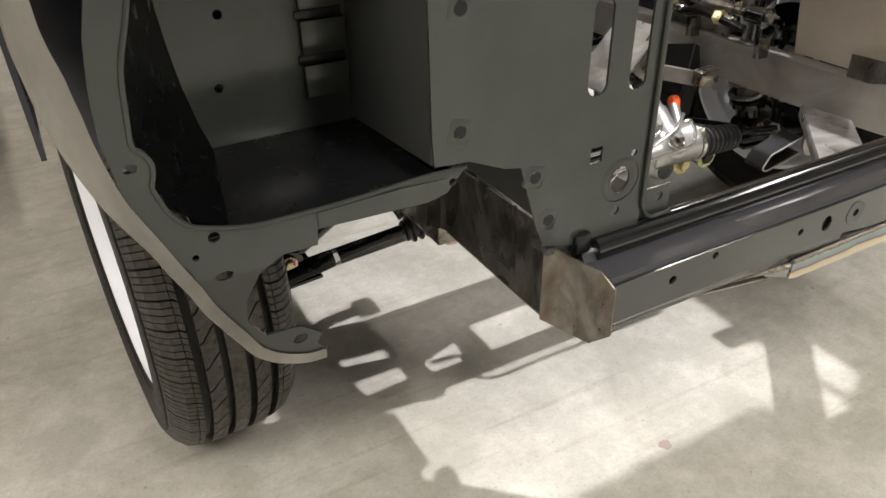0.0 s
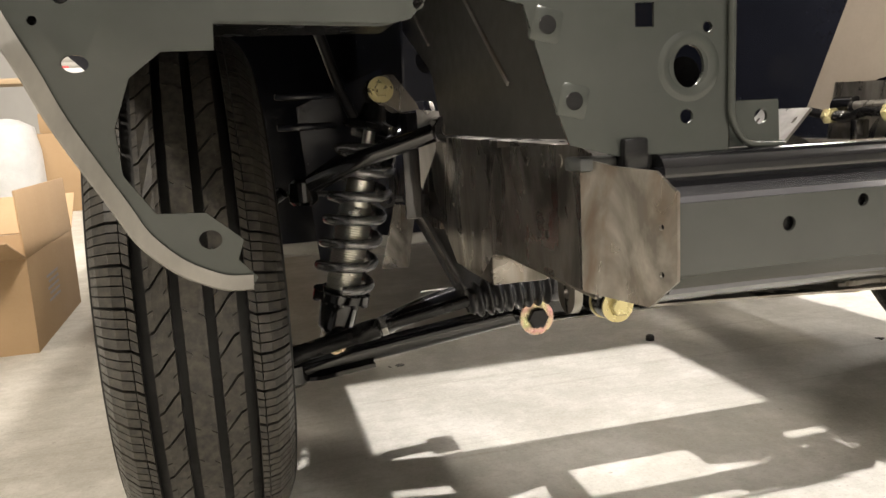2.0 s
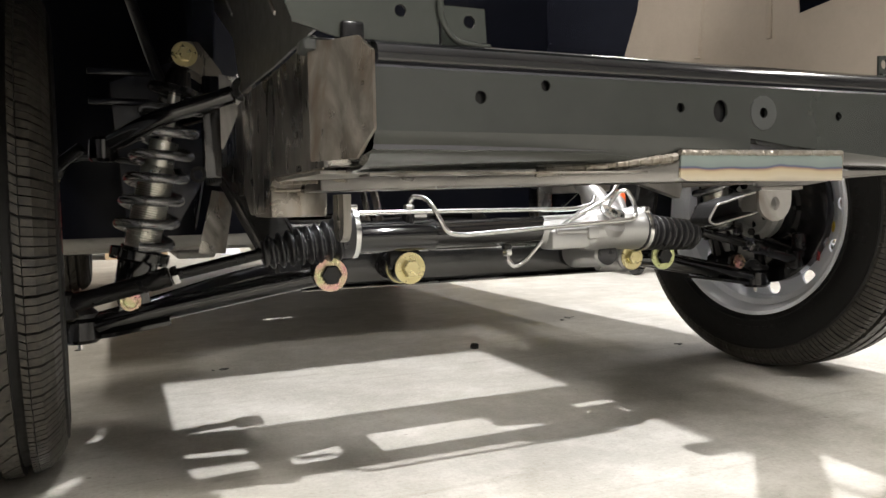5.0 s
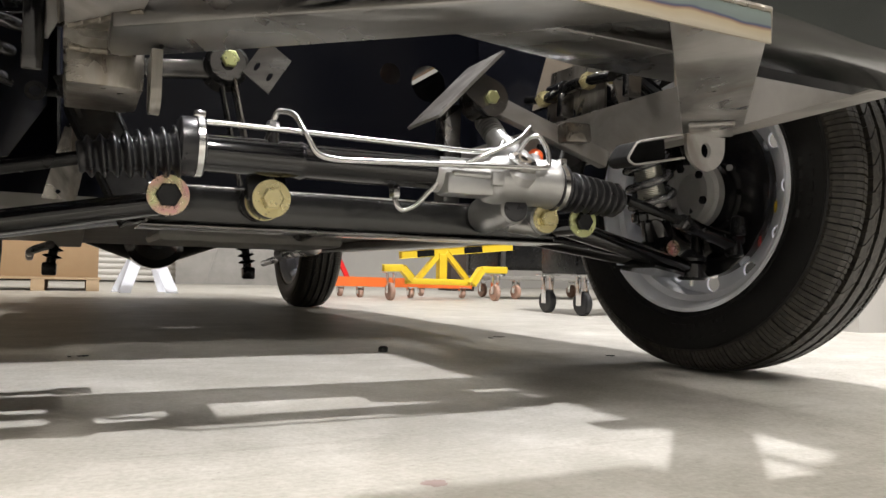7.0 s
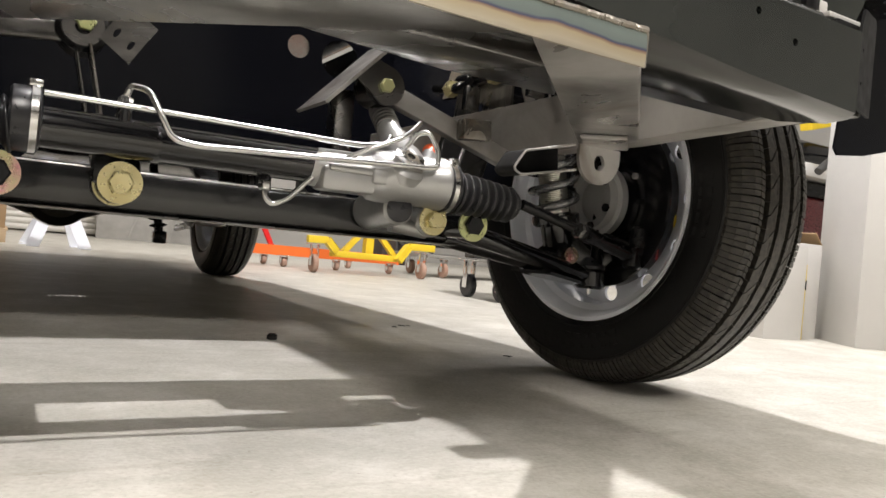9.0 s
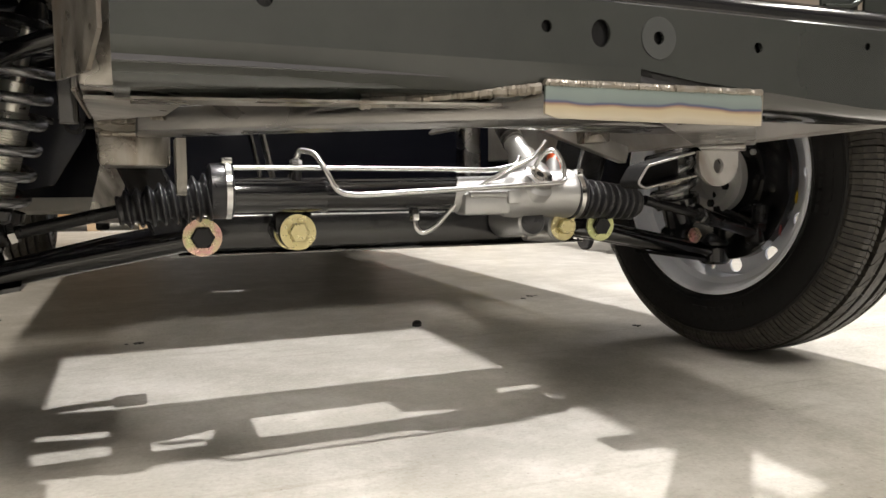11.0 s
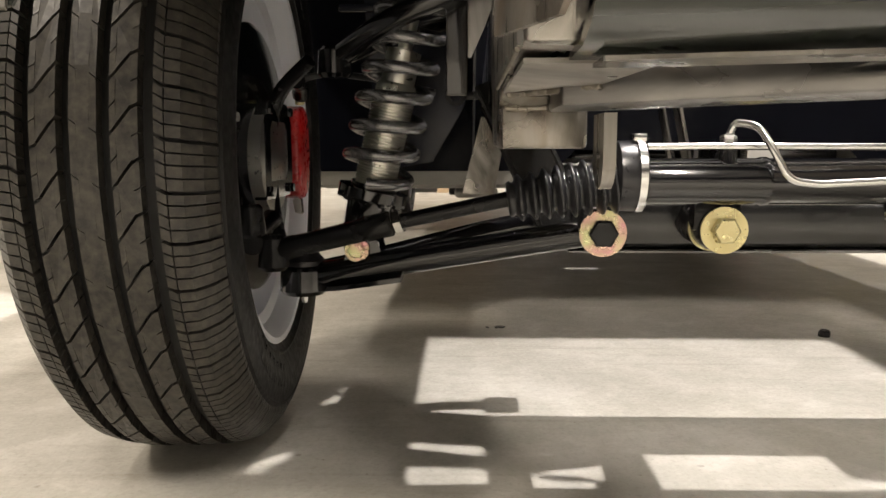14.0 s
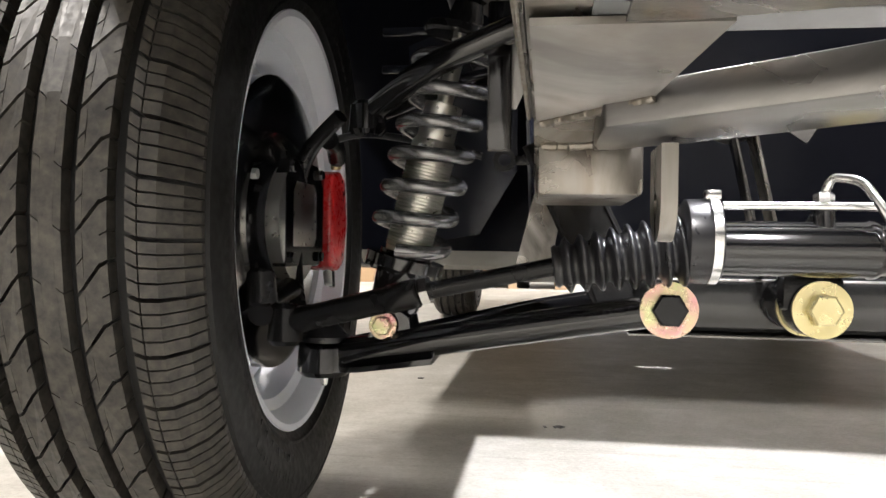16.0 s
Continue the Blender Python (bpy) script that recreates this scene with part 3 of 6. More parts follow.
bm = slab([(0.016, -0.5325), (0.1305, -0.5325), (0.4085, -0.256), (0.400, -0.148)], 0.3955, 0.4235)
brace = part("diagonal_brace", bm, PALE, car, "raw steel flat tube welded under the nose")
bm = slab([(-0.094, -0.5325), (0.012, -0.5325), (-0.345, -0.213), (-0.400, -0.168), (-0.400, -0.276)], 0.3950, 0.4180)
brace_l = part("diagonal_brace", bm, STEEL_DARK, car, "raw steel flat tube welded under the nose")
bm = slab([(-0.078, -0.466), (0.083, -0.466), (0.165, -0.38), (0.03, -0.38), (-0.125, -0.408)], 0.3970, 0.4120, 0.002)
part("centre_brace", bm, STEEL_DARK, car, "raw steel cross plate between the two tubes")
TINT = bpy.data.materials.new("heat_tint")
TINT.use_nodes = True
tn, tl = TINT.node_tree.nodes, TINT.node_tree.links
tb = tn["Principled BSDF"]
tb.inputs["Metallic"].default_value, tb.inputs["Roughness"].default_value = 0.75, 0.4
tc, ts, tz, tno, tad, tr = (tn.new("ShaderNodeTexCoord"), tn.new("ShaderNodeSeparateXYZ"), tn.new("ShaderNodeMapRange"), tn.new("ShaderNodeTexNoise"),
                            tn.new("ShaderNodeMath"), tn.new("ShaderNodeValToRGB"))
tl.new(tc.outputs["Object"], ts.inputs[0])
tl.new(ts.outputs["Z"], tz.inputs["Value"])
tz.inputs["From Min"].default_value, tz.inputs["From Max"].default_value = 0.388, 0.423
tno.inputs["Scale"].default_value = 18
tl.new(tc.outputs["Object"], tno.inputs["Vector"])
tad.operation = "MULTIPLY_ADD"
tad.inputs[1].default_value, tad.inputs[2].default_value = 0.35, -0.17
tl.new(tno.outputs["Fac"], tad.inputs[0])
ta2 = tn.new("ShaderNodeMath")
tl.new(tz.outputs["Result"], ta2.inputs[0])
tl.new(tad.outputs[0], ta2.inputs[1])
tl.new(ta2.outputs[0], tr.inputs["Fac"])
cr = tr.color_ramp
cr.elements[0].position, cr.elements[0].color = 0.0, (0.34, 0.30, 0.25, 1)
cr.elements[1].position, cr.elements[1].color = 1.0, (0.30, 0.36, 0.34, 1)
for pos, col in ((0.30, (0.60, 0.54, 0.42)), (0.50, (0.56, 0.47, 0.31)), (0.56, (0.34, 0.22, 0.17)), (0.60, (0.10, 0.11, 0.20)), (0.66, (0.24, 0.29, 0.28))):
    e = cr.elements.new(pos)
    e.color = (*col, 1)
tl.new(tr.outputs["Color"], tb.inputs["Base Color"])
endp = [(-0.095, 0.4225), (0.132, 0.4235), (0.134, 0.418), (0.134, 0.3945), (0.06, 0.3945), (-0.03, 0.3950), (-0.085, 0.3955), (-0.096, 0.399)]
bm = plate(B(), endp, [], "y", -0.5345, -0.5320)
part("heat_tinted_end", bm, TINT, brace, "ground tube end with straw and blue heat colours")
bm = bead(B(), (-0.096, -0.5335, 0.4240), (0.133, -0.5335, 0.4250), 0.0034, 0.003, 5)
bead(bm, (0.1345, -0.533, 0.423), (0.1350, -0.5315, 0.395), 0.0022, 0.003, 6)
part("weld_bead", bm, WELD, brace, "bright rippled weld bead")
bm = bead(B(), (-0.238, -0.492, 0.4060), (-0.098, -0.532, 0.4190), 0.0050, 0.004, 7)
part("weld_bead", bm, WELD, brace_l, "dark rippled weld bead")
part("weld_bead", bead(B(), (-0.434, -0.219, 0.4075), (-0.375, -0.298, 0.4075), 0.0032, 0.0035, 12), WELD, brace_l, "rippled weld bead along the tube end")
part("underside_strip", plate(B(), [(-0.405, -0.480), (-0.130, -0.526), (-0.130, -0.500), (-0.380, -0.446), (-0.405, -0.446)], [], "z", 0.4045, 0.4065), STEEL, car, "ground bare steel strip under the nose")
# gusset sheet closing the corner between rail and brace
part("corner_gusset", plate(B(), [(-0.438, -0.215), (-0.375, -0.290), (-0.365, -0.430), (-0.438, -0.430)], [], "z", 0.4085, 0.4115), PALE, car, "thin raw steel corner gusset")


def drop_leg(s):
    """Tapered leg under the brace, with a round-ended eye plate."""
    bm = B()
    box(bm, (-0.043, -0.030, 0.3885), (0.043, 0.030, 0.3950), 0.002, Matrix.Translation((0.372, -0.232, 0)) @ Matrix.Rotation(radians(45), 4, "Z"))
    ob = part("drop_leg", bm, PALE, car, "welded raw steel pad under the tube end")
    cz = 0.3740
    arc = [(s * (0.386 + 0.0365 * math.cos(a)), cz + 0.0365 * math.sin(a)) for a in [math.pi + k * math.pi / 14 for k in range(15)]]
    out = arc + [(s * 0.4225, 0.3885), (s * 0.3495, 0.3885)]
    bm = plate(B(), out, [circle(s * 0.386, 0.367, 0.0095, 0.011)], "y", -0.209, -0.203)
    part("eye_plate", bm, PALE, ob, "round-ended steel plate with a bolt hole")
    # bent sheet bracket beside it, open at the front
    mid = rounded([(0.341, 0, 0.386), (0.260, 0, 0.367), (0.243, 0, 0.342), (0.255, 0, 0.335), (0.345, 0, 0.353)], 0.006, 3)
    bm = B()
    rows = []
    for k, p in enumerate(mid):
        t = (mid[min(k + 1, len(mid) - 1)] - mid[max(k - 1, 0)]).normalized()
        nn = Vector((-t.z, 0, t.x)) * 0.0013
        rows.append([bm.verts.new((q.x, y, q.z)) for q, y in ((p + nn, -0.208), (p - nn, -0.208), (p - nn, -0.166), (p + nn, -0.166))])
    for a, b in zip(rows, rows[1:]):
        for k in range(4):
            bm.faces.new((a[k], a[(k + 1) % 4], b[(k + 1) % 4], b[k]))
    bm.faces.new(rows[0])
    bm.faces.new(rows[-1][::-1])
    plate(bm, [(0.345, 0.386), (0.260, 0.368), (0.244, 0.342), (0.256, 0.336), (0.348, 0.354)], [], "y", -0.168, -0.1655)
    # matt black puts the shade inside the steel channel into its colour
    bb = part("bent_bracket", bm, MATTE, ob, "bent channel bracket, blackened for the shade inside it")
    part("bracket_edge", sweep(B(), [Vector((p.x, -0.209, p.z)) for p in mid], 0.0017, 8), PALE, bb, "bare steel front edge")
    return ob


drop_leg(1)
# on the other side the eye plate stands crosswise
arc = [(-0.215 + 0.024 * math.cos(a), 0.356 + 0.024 * math.sin(a)) for a in [math.pi + k * math.pi / 14 for k in range(15)]]
bm = plate(B(), arc + [(-0.191, 0.392), (-0.239, 0.392)], [circle(-0.215, 0.355, 0.008)], "x", -0.362, -0.352)
part("eye_plate", bm, STEEL, car, "round-ended steel plate under the brace")
bm = box(B(), (-0.4375, -0.172, 0.3645), (-0.364, -0.043, 0.408), 0.0035)
dbox = part("drop_box", bm, CAP, car, "raw steel box welded under the side rail")
part("weld_bead", bead(B(), (-0.434, -0.1735, 0.399), (-0.376, -0.1735, 0.400), 0.0034, 0.0035, 8), WELD, dbox)

# crossmember
bm = box(B(), (-0.338, 0.088, 0.242), (0.338, 0.190, 0.300), 0.009)
xm = part("crossmember", bm, XMEMBER, car, "satin black rectangular suspension crossmember")
# pale bead stands in for bounce light caught on the upper bevel
part("edge_glint", sweep(B(), [(-0.336, 0.0912, 0.2968), (0.336, 0.0912, 0.2968)], 0.0016, 8), PALE, xm, "pale bead in place of a glint on the upper edge")
part("bottom_plate", box(B(), (-0.345, 0.078, 0.2385), (0.345, 0.20, 0.2418), 0.001), STEEL_DARK, xm, "bare steel lower lip")
for s in (-1, 1):
    bm = B()
    tube_box(bm, S(s, 0.345, 0.15, 0.265), S(s, 0.425, 0.20, 0.44), 0.05, 0.09, 0.005, (0, 1, 0))
    part("riser", bm, XMEMBER, xm, "dark painted riser up to the side rail")
    bm = plate(B(), [(0.100, 0.40), (0.27, 0.395), (0.30, 0.45), (0.275, 0.60), (0.13, 0.595), (0.10, 0.56)], [circle(0.20, 0.50, 0.012)], "x", -0.424 if s < 0 else 0.4455, -0.430 if s < 0 else 0.4505)
    part("tower_plate", bm, STEEL, xm, "bright bare steel tower side plate")
    # tower front: its brightness under the lamp is in the colour
    bm = plate(B(), [(s * x, z) for x, z in ((0.465, 0.582), (0.427, 0.577), (0.432, 0.545), (0.447, 0.505), (0.463, 0.469), (0.474, 0.469), (0.470, 0.530))], [], "y", 0.062, 0.066)
    part("tower_front", bm, TOWER, xm, "ground steel tower front, lightened for the lamp light on it")
    part("tower_strap", box(B(), S(s, 0.467, 0.052, 0.425), S(s, 0.492, 0.060, 0.578), 0.003), BLACK, xm, "black painted strap")
    for y in (0.086, 0.142):
        bm = plate(B(), [(s * 0.456, 0.582), (s * 0.460, 0.592), (s * 0.492, 0.634), (s * 0.510, 0.634), (s * 0.525, 0.612), (s * 0.512, 0.598), (s * 0.485, 0.580)], [], "y", y, y + 0.005)
        part("shock_bracket", bm, STEEL, xm, "bare steel upper shock bracket")

# lower control arms


def control_arms(s):
    f0, bj = Vector(S(s, 0.318, 0.050, 0.268)), Vector(S(s, 0.676, 0.112, 0.203))
    bm = B()
    sweep(bm, [f0, f0.lerp(bj, 0.5), bj], 0.0165, 20)
    r0 = Vector(S(s, 0.318, 0.245, 0.268))
    sweep(bm, rounded([r0, S(s, 0.43, 0.235, 0.25), S(s, 0.60, 0.145, 0.216), bj], 0.05, 5), 0.0165, 20)
    cyl(bm, S(s, 0.318, -0.0064, 0.2725), S(s, 0.318, 0.084, 0.2725), 0.022)
    cyl(bm, S(s, 0.318, 0.215, 0.2725), S(s, 0.318, 0.275, 0.2725), 0.022)
    cyl(bm, bj - Vector((0, 0, 0.022)), bj + Vector((0, 0, 0.016)), 0.031, 0.029, 28, 0.006)
    ob = part("lower_control_arm", bm, BLACK, car, "gloss black tubular lower control arm")
    ed = [(s * 0.548, 0.075), (s * 0.63, 0.085), (s * 0.655, 0.10), (s * 0.655, 0.16), (s * 0.63, 0.18), (s * 0.55, 0.20)]
    bm = plate(B(), ed, [], "z", -0.003, 0.003)
    m = Matrix.Translation((s * 0.60, 0, 0.197)) @ pose(0, 0, 0, 0, -s * -9, 0) @ Matrix.Translation((-s * 0.60, 0, 0))
    bmesh.ops.transform(bm, matrix=m, verts=bm.verts[:])
    part("skid_plate", bm, BLACK, ob)
    part("ball_joint_boot", lathe(B(), bj + Vector((0, 0, 0.016)), (0, 0, 1), [(0, 0.026), (0.006, 0.027), (0.014, 0.020), (0.022, 0.012)], 24), RUBBER, ob)
    part("grease_nipple", cyl(B(), bj - Vector((0, 0, 0.034)), bj - Vector((0, 0, 0.02)), 0.004, 0.005, 12), CHROME, ob)
    # pivot bolt: plated washer ring round a dark hexagon head
    bm = washer(B(), S(s, 0.3195, -0.0065, 0.2725), (0, -1, 0), 0.012, 0.0258, 0.004)
    part("pivot_washer", bm, ZINC_PINK if s < 0 else ZINC_GREEN, ob, "rainbow zinc plated washer")
    part("pivot_bolt", hexhead(B(), S(s, 0.3195, -0.008, 0.2725), (0, -1, 0), 0.0140, 0.010), SATIN, ob, "black oxide hexagon bolt head")
    # upper arm
    ub = Vector(S(s, 0.632, 0.122, 0.474))
    bm = B()
    for y0 in (0.025, 0.235):
        sweep(bm, rounded([S(s, 0.438, y0, 0.552), S(s, 0.56, 0.5 * y0 + 0.055, 0.513), ub], 0.04, 4), 0.0135, 16)
    cyl(bm, ub - Vector((0, 0, 0.022)), ub + Vector((0, 0, 0.016)), 0.022, 0.020, 24, 0.005)
    ua = part("upper_control_arm", bm, BLACK, car, "gloss black tubular upper control arm")
    for y0 in (0.025, 0.235):
        part("pivot_sleeve", cyl(B(), S(s, 0.438, y0 - 0.024, 0.552), S(s, 0.438, y0 + 0.024, 0.552), 0.019), BLACK, ua)
    part("cross_shaft", cyl(B(), S(s, 0.438, -0.01, 0.552), S(s, 0.438, 0.27, 0.552), 0.009), STEEL, ua)
    for y0 in (0.085, 0.175):
        bm = hexhead(B(), S(s, 0.447, y0, 0.552), (s, 0, 0), 0.0095, 0.009, 0.015)
        part("shaft_bolt", bm, ZINC, ua, "yellow zinc bolt")
    return ob


for s in (-1, 1):
    control_arms(s)


def coilover(s):
    p0, p1 = Vector(S(s, 0.604, 0.125, 0.241)), Vector(S(s, 0.513, 0.112, 0.613))
    d = (p1 - p0).normalized()
    L = (p1 - p0).length
    bm = B()
    body = [(0.035, 0.020), (0.04, 0.025), (0.085, 0.025)]
    for k in range(30):                   # thread ridges
        body += [(0.0862 + 0.0036 * k, 0.0252), (0.0876 + 0.0036 * k, 0.0268), (0.0890 + 0.0036 * k, 0.0252)]
    lathe(bm, p0, d, body + [(0.205, 0.025), (0.21, 0.022)], 32)
    lathe(bm, p0, d, [(0.21, 0.021), (0.25, 0.021), (0.252, 0.009), (L - 0.03, 0.009)], 24)
    ob = part("coilover_shock", bm, SILVER, car, "plated threaded shock body inside a grey coil spring")
    bm = B()
    lathe(bm, p0, d, [(0.062, 0.040), (0.064, 0.044), (0.076, 0.044), (0.078, 0.030), (0.082, 0.030)], 36)
    for k in range(10):
        a = 2 * math.pi * k / 10
        _, u, w = frame_axes(d)
        c = p0 + d * 0.058 + (u * math.cos(a) + w * math.sin(a)) * 0.038
        cyl(bm, c, c + d * 0.012, 0.006, None, 8)
    lathe(bm, p0, d, [(0.012, 0.022), (0.02, 0.028), (0.060, 0.030), (0.062, 0.038)], 28)
    part("spring_collar", bm, BLACK, ob, "black notched spring collar")
    bm = B()
    part("end_eye", cyl(B(), p0 + Vector((0, -0.021, 0)), p0 + Vector((0, 0.021, 0)), 0.019), SATIN, ob)
    cyl(bm, p1 + Vector((0, -0.019, 0)), p1 + Vector((0, 0.019, 0)), 0.019)
    lathe(bm, p0, d, [(L - 0.060, 0.040), (L - 0.056, 0.042), (L - 0.048, 0.040), (L - 0.044, 0.022), (L - 0.02, 0.016)], 32)
    part("end_eye", bm, SATIN, ob)
    _, u, w = frame_axes(d)
    turns, h0, h1, R = 6.6, 0.084, L - 0.064, 0.0405
    n = int(turns * 24)
    pts = []
    for k in range(n + 1):
        q = k / n
        a = q * turns * 2 * math.pi
        pts.append(p0 + d * (h0 + (h1 - h0) * q) + (u * math.cos(a) + w * math.sin(a)) * R)
    part("coil_spring", sweep(B(), pts, 0.0078, 12), SPRING, ob, "grey coil spring")
    bm = hexhead(B(), p0 + Vector((0, -0.036, 0)), (0, -1, 0), 0.0095, 0.008, 0.0155)
    part("shock_bolt", bm, ZINC_PINK, ob, "yellow zinc bolt head")
    bm = hexhead(B(), p1 + Vector((0, -0.030, 0)), (0, -1, 0), 0.0095, 0.008, 0.019)
    part("shock_bolt", bm, ZINC, ob, "yellow zinc bolt head")
    bm = plate(B(), [(s * 0.57, 0.215), (s * 0.625, 0.205), (s * 0.615, 0.255), (s * 0.595, 0.262), (s * 0.578, 0.25)], [], "y", 0.092, 0.096)
    part("lower_bracket", bm, BLACK, ob)
    bm = plate(B(), [(s * 0.57, 0.215), (s * 0.625, 0.205), (s * 0.615, 0.255), (s * 0.595, 0.262), (s * 0.578, 0.25)], [], "y", 0.150, 0.154)
    part("lower_bracket", bm, BLACK, ob)
    return ob


for s in (-1, 1):
    coilover(s)

# ---------------- wheels


def tread_radius(x):
    return 0.335 - 0.0150 * (abs(x) / 0.096) ** 3 - 1.2 * max(0.0, abs(x) - 0.087)


def tread_mesh():
    verts, faces = [], []

    def block(a0, a1, x0, x1, sk0, sk1):
        base = len(verts)
        for x, sk in ((x0, sk0), (x1, sk1)):
            R = tread_radius(x)
            for a in (a0 + sk, a1 + sk):
                for r in (R - 0.0125, R):
                    verts.append((x, r * math.cos(a), r * math.sin(a)))
        b = base
        faces.extend([(b + 1, b + 3, b + 7, b + 5), (b, b + 1, b + 5, b + 4), (b + 2, b + 6, b + 7, b + 3), (b, b + 2, b + 3, b + 1), (b + 4, b + 5, b + 7, b + 6)])

    N = 50
    da = 2 * math.pi / N

    def strip(x0, x1, cuts, wide, thin, skew, phase=0.0):
        """One rib: a wide sipe at each pitch, and finer cuts between at the given shares."""
        marks = [0.0] + list(cuts) + [1.0]
        for k in range(N):
            for i in range(len(marks) - 1):
                g = (wide if i == len(marks) - 2 else thin) / 0.335
                block((k + marks[i]) * da + phase, (k + marks[i + 1]) * da - g + phase, x0, x1, 0, skew)

    for sg in (1, -1):
        ph = 0.3 * da if sg > 0 else 0.0
        strip(sg * 0.0580, sg * 0.0655, (0.22, 0.45, 0.70), 0.0034, 0.0016, 0.012 * sg, ph)
        strip(sg * 0.0667, sg * 0.0790, (0.22, 0.45, 0.70), 0.0034, 0.0016, 0.003 * sg, ph + 0.012 * sg)
        strip(sg * 0.0790, sg * 0.0935, (0.22, 0.45, 0.70), 0.0032, 0.0014, 0.003 * sg, ph + 0.015 * sg)
        strip(sg * 0.0935, sg * 0.1015, (0.22, 0.45, 0.70), 0.0033, 0.0016, 0.002 * sg, ph + 0.018 * sg)
        strip(sg * 0.0225, sg * 0.0275, (0.5,), 0.0034, 0.0015, -0.016 * sg, ph)
        strip(sg * 0.0275, sg * 0.0400, (), 0.0040, 0, -0.045 * sg, ph - 0.016 * sg)
        strip(sg * 0.0400, sg * 0.0455, (0.5,), 0.0030, 0.0012, -0.008 * sg, ph - 0.061 * sg)
    strip(-0.0115, -0.0055, (), 0.0011, 0, 0.012)
    strip(-0.0055, 0.0055, (), 0.0, 0, 0)
    strip(0.0055, 0.0115, (), 0.0011, 0, 0.012, 0.02)
    me = bpy.data.meshes.new("tread")
    me.from_pydata(verts, [], faces)
    me.materials.append(TREAD)
    me.update()
    return me


def wheel_meshes():
    bm = B()
    half = [(0.076, 0.212), (0.088, 0.215), (0.0945, 0.225), (0.0985, 0.2315), (0.1005, 0.2322), (0.1010, 0.2342), (0.1003, 0.2352), (0.1055, 0.249), (0.1075, 0.262), (0.1060, 0.282), (0.1042, 0.289), (0.1052, 0.290), (0.1046, 0.2925), (0.1032, 0.293), (0.1012, 0.2950), (0.0965, 0.3020)]
    prof = half + [(0.0925, tread_radius(0.0925) - 0.008)]
    prof += [(x, tread_radius(x) - 0.0115) for x in (0.075, 0.05, 0.02, 0)]
    prof = [(-x, r) for x, r in prof[:-1]] + [(x, r) for x, r in prof[::-1]]
    lathe(bm, (0, 0, 0), (1, 0, 0), prof, 96, False)
    tyre = finish(bm, "tyre", TYRE, 50)
    bm = B()
    rnd = random.Random(4)
    for start, count in ((-1.25, 6), (-0.1, 5), (2.0, 6), (3.4, 5)):
        for k in range(count):             # raised sidewall marks
            a = start + k * 0.085
            for rr in (0.252, 0.268):
                w2 = rnd.uniform(0.004, 0.009)
                m = Matrix.Rotation(a, 4, "X") @ Matrix.Translation((0.1057 if rr < 0.26 else 0.1068, 0, rr))
                box(bm, (-0.002, -w2, -0.006), (0.0004, w2, 0.004), 0.0003, m)
    marks = finish(bm, "sidewall_mark", TYRE)
    bm = B()
    rim = [(0.094, 0.2065), (0.095, 0.2125), (0.0915, 0.2145), (0.0885, 0.2110), (0.0875, 0.2040), (0.070, 0.1985), (0.064, 0.187), (-0.020, 0.182), (-0.036, 0.188), (-0.070, 0.198),
           (-0.0875, 0.204), (-0.0885, 0.211), (-0.0915, 0.2145), (-0.095, 0.2125), (-0.094, 0.2065), (-0.086, 0.200), (-0.070, 0.194), (-0.036, 0.184), (-0.020, 0.178), (0.062, 0.183), (0.068, 0.194), (0.086, 0.200)]
    lathe(bm, (0, 0, 0), (1, 0, 0), [(x, r * 1.045) for x, r in rim + rim[:1]], 72, False)
    bmesh.ops.remove_doubles(bm, verts=bm.verts[:], dist=1e-5)
    outer = circle(0, 0, 0.1905, None, 72)
    holes = []
    for k in range(12):
        a = 2 * math.pi * k / 12
        c, s2 = math.cos(a), math.sin(a)
        holes.append(circle(0.1690 * c, 0.1690 * s2, 0.0150, None, 18))
    plate(bm, outer, holes + [circle(0, 0, 0.032)], "x", 0.008, 0.014)
    return tyre, marks, finish(bm, "wheel", RIM)


TREAD_MESH = tread_mesh()
TYRE_MESH, MARK_MESH, RIM_MESH = wheel_meshes()
for me in (TREAD_MESH, TYRE_MESH, MARK_MESH, RIM_MESH):
    me.transform(Matrix.Diagonal((0.955, 1.055, 1.055, 1)))


def wheel(x, y, turn, roll=0.0):
    ob = new("wheel", RIM_MESH)
    ob.parent = car
    ob.matrix_basis = Matrix.Translation((x, y, 0.353)) @ pose(0, 0, 0, 0, 0, turn) @ Matrix.Rotation(roll, 4, "X")
    tagged(ob, "silver painted slotted steel rim with a dusty road tyre")
    for name, me, lab in (("tyre", TYRE_MESH, "black rubber tyre with plain sidewall"), ("tread", TREAD_MESH, "dusty brown-black ribbed tread"), ("sidewall_mark", MARK_MESH, "raised worn sidewall marks")):
        o = new(name, me)
        o.parent = ob
        tagged(o, lab, kind="stuff" if name == "sidewall_mark" else "")
    return ob


wheel(-0.797, 0.124, 3.4, 0.4)
wr = wheel(0.755, 0.131, 184.2, 1.1)
bm = lathe(B(), (0.700, -0.066, 0.316), (-0.75, 0.62, 0.08), [(0, 0.011), (0.0015, 0.011)], 16)
bmesh.ops.transform(bm, matrix=wr.matrix_basis.inverted(), verts=bm.verts[:])
part("rim_sticker", bm, YELLOW, wr, "round yellow paper sticker")
bm = box(B(), (-0.012, -0.009, 0), (0.012, 0.009, 0.0008), 0.0003, look((0.700, -0.030, 0.255), (0.640, 0.02, 0.262)))
bmesh.ops.transform(bm, matrix=wr.matrix_basis.inverted(), verts=bm.verts[:])
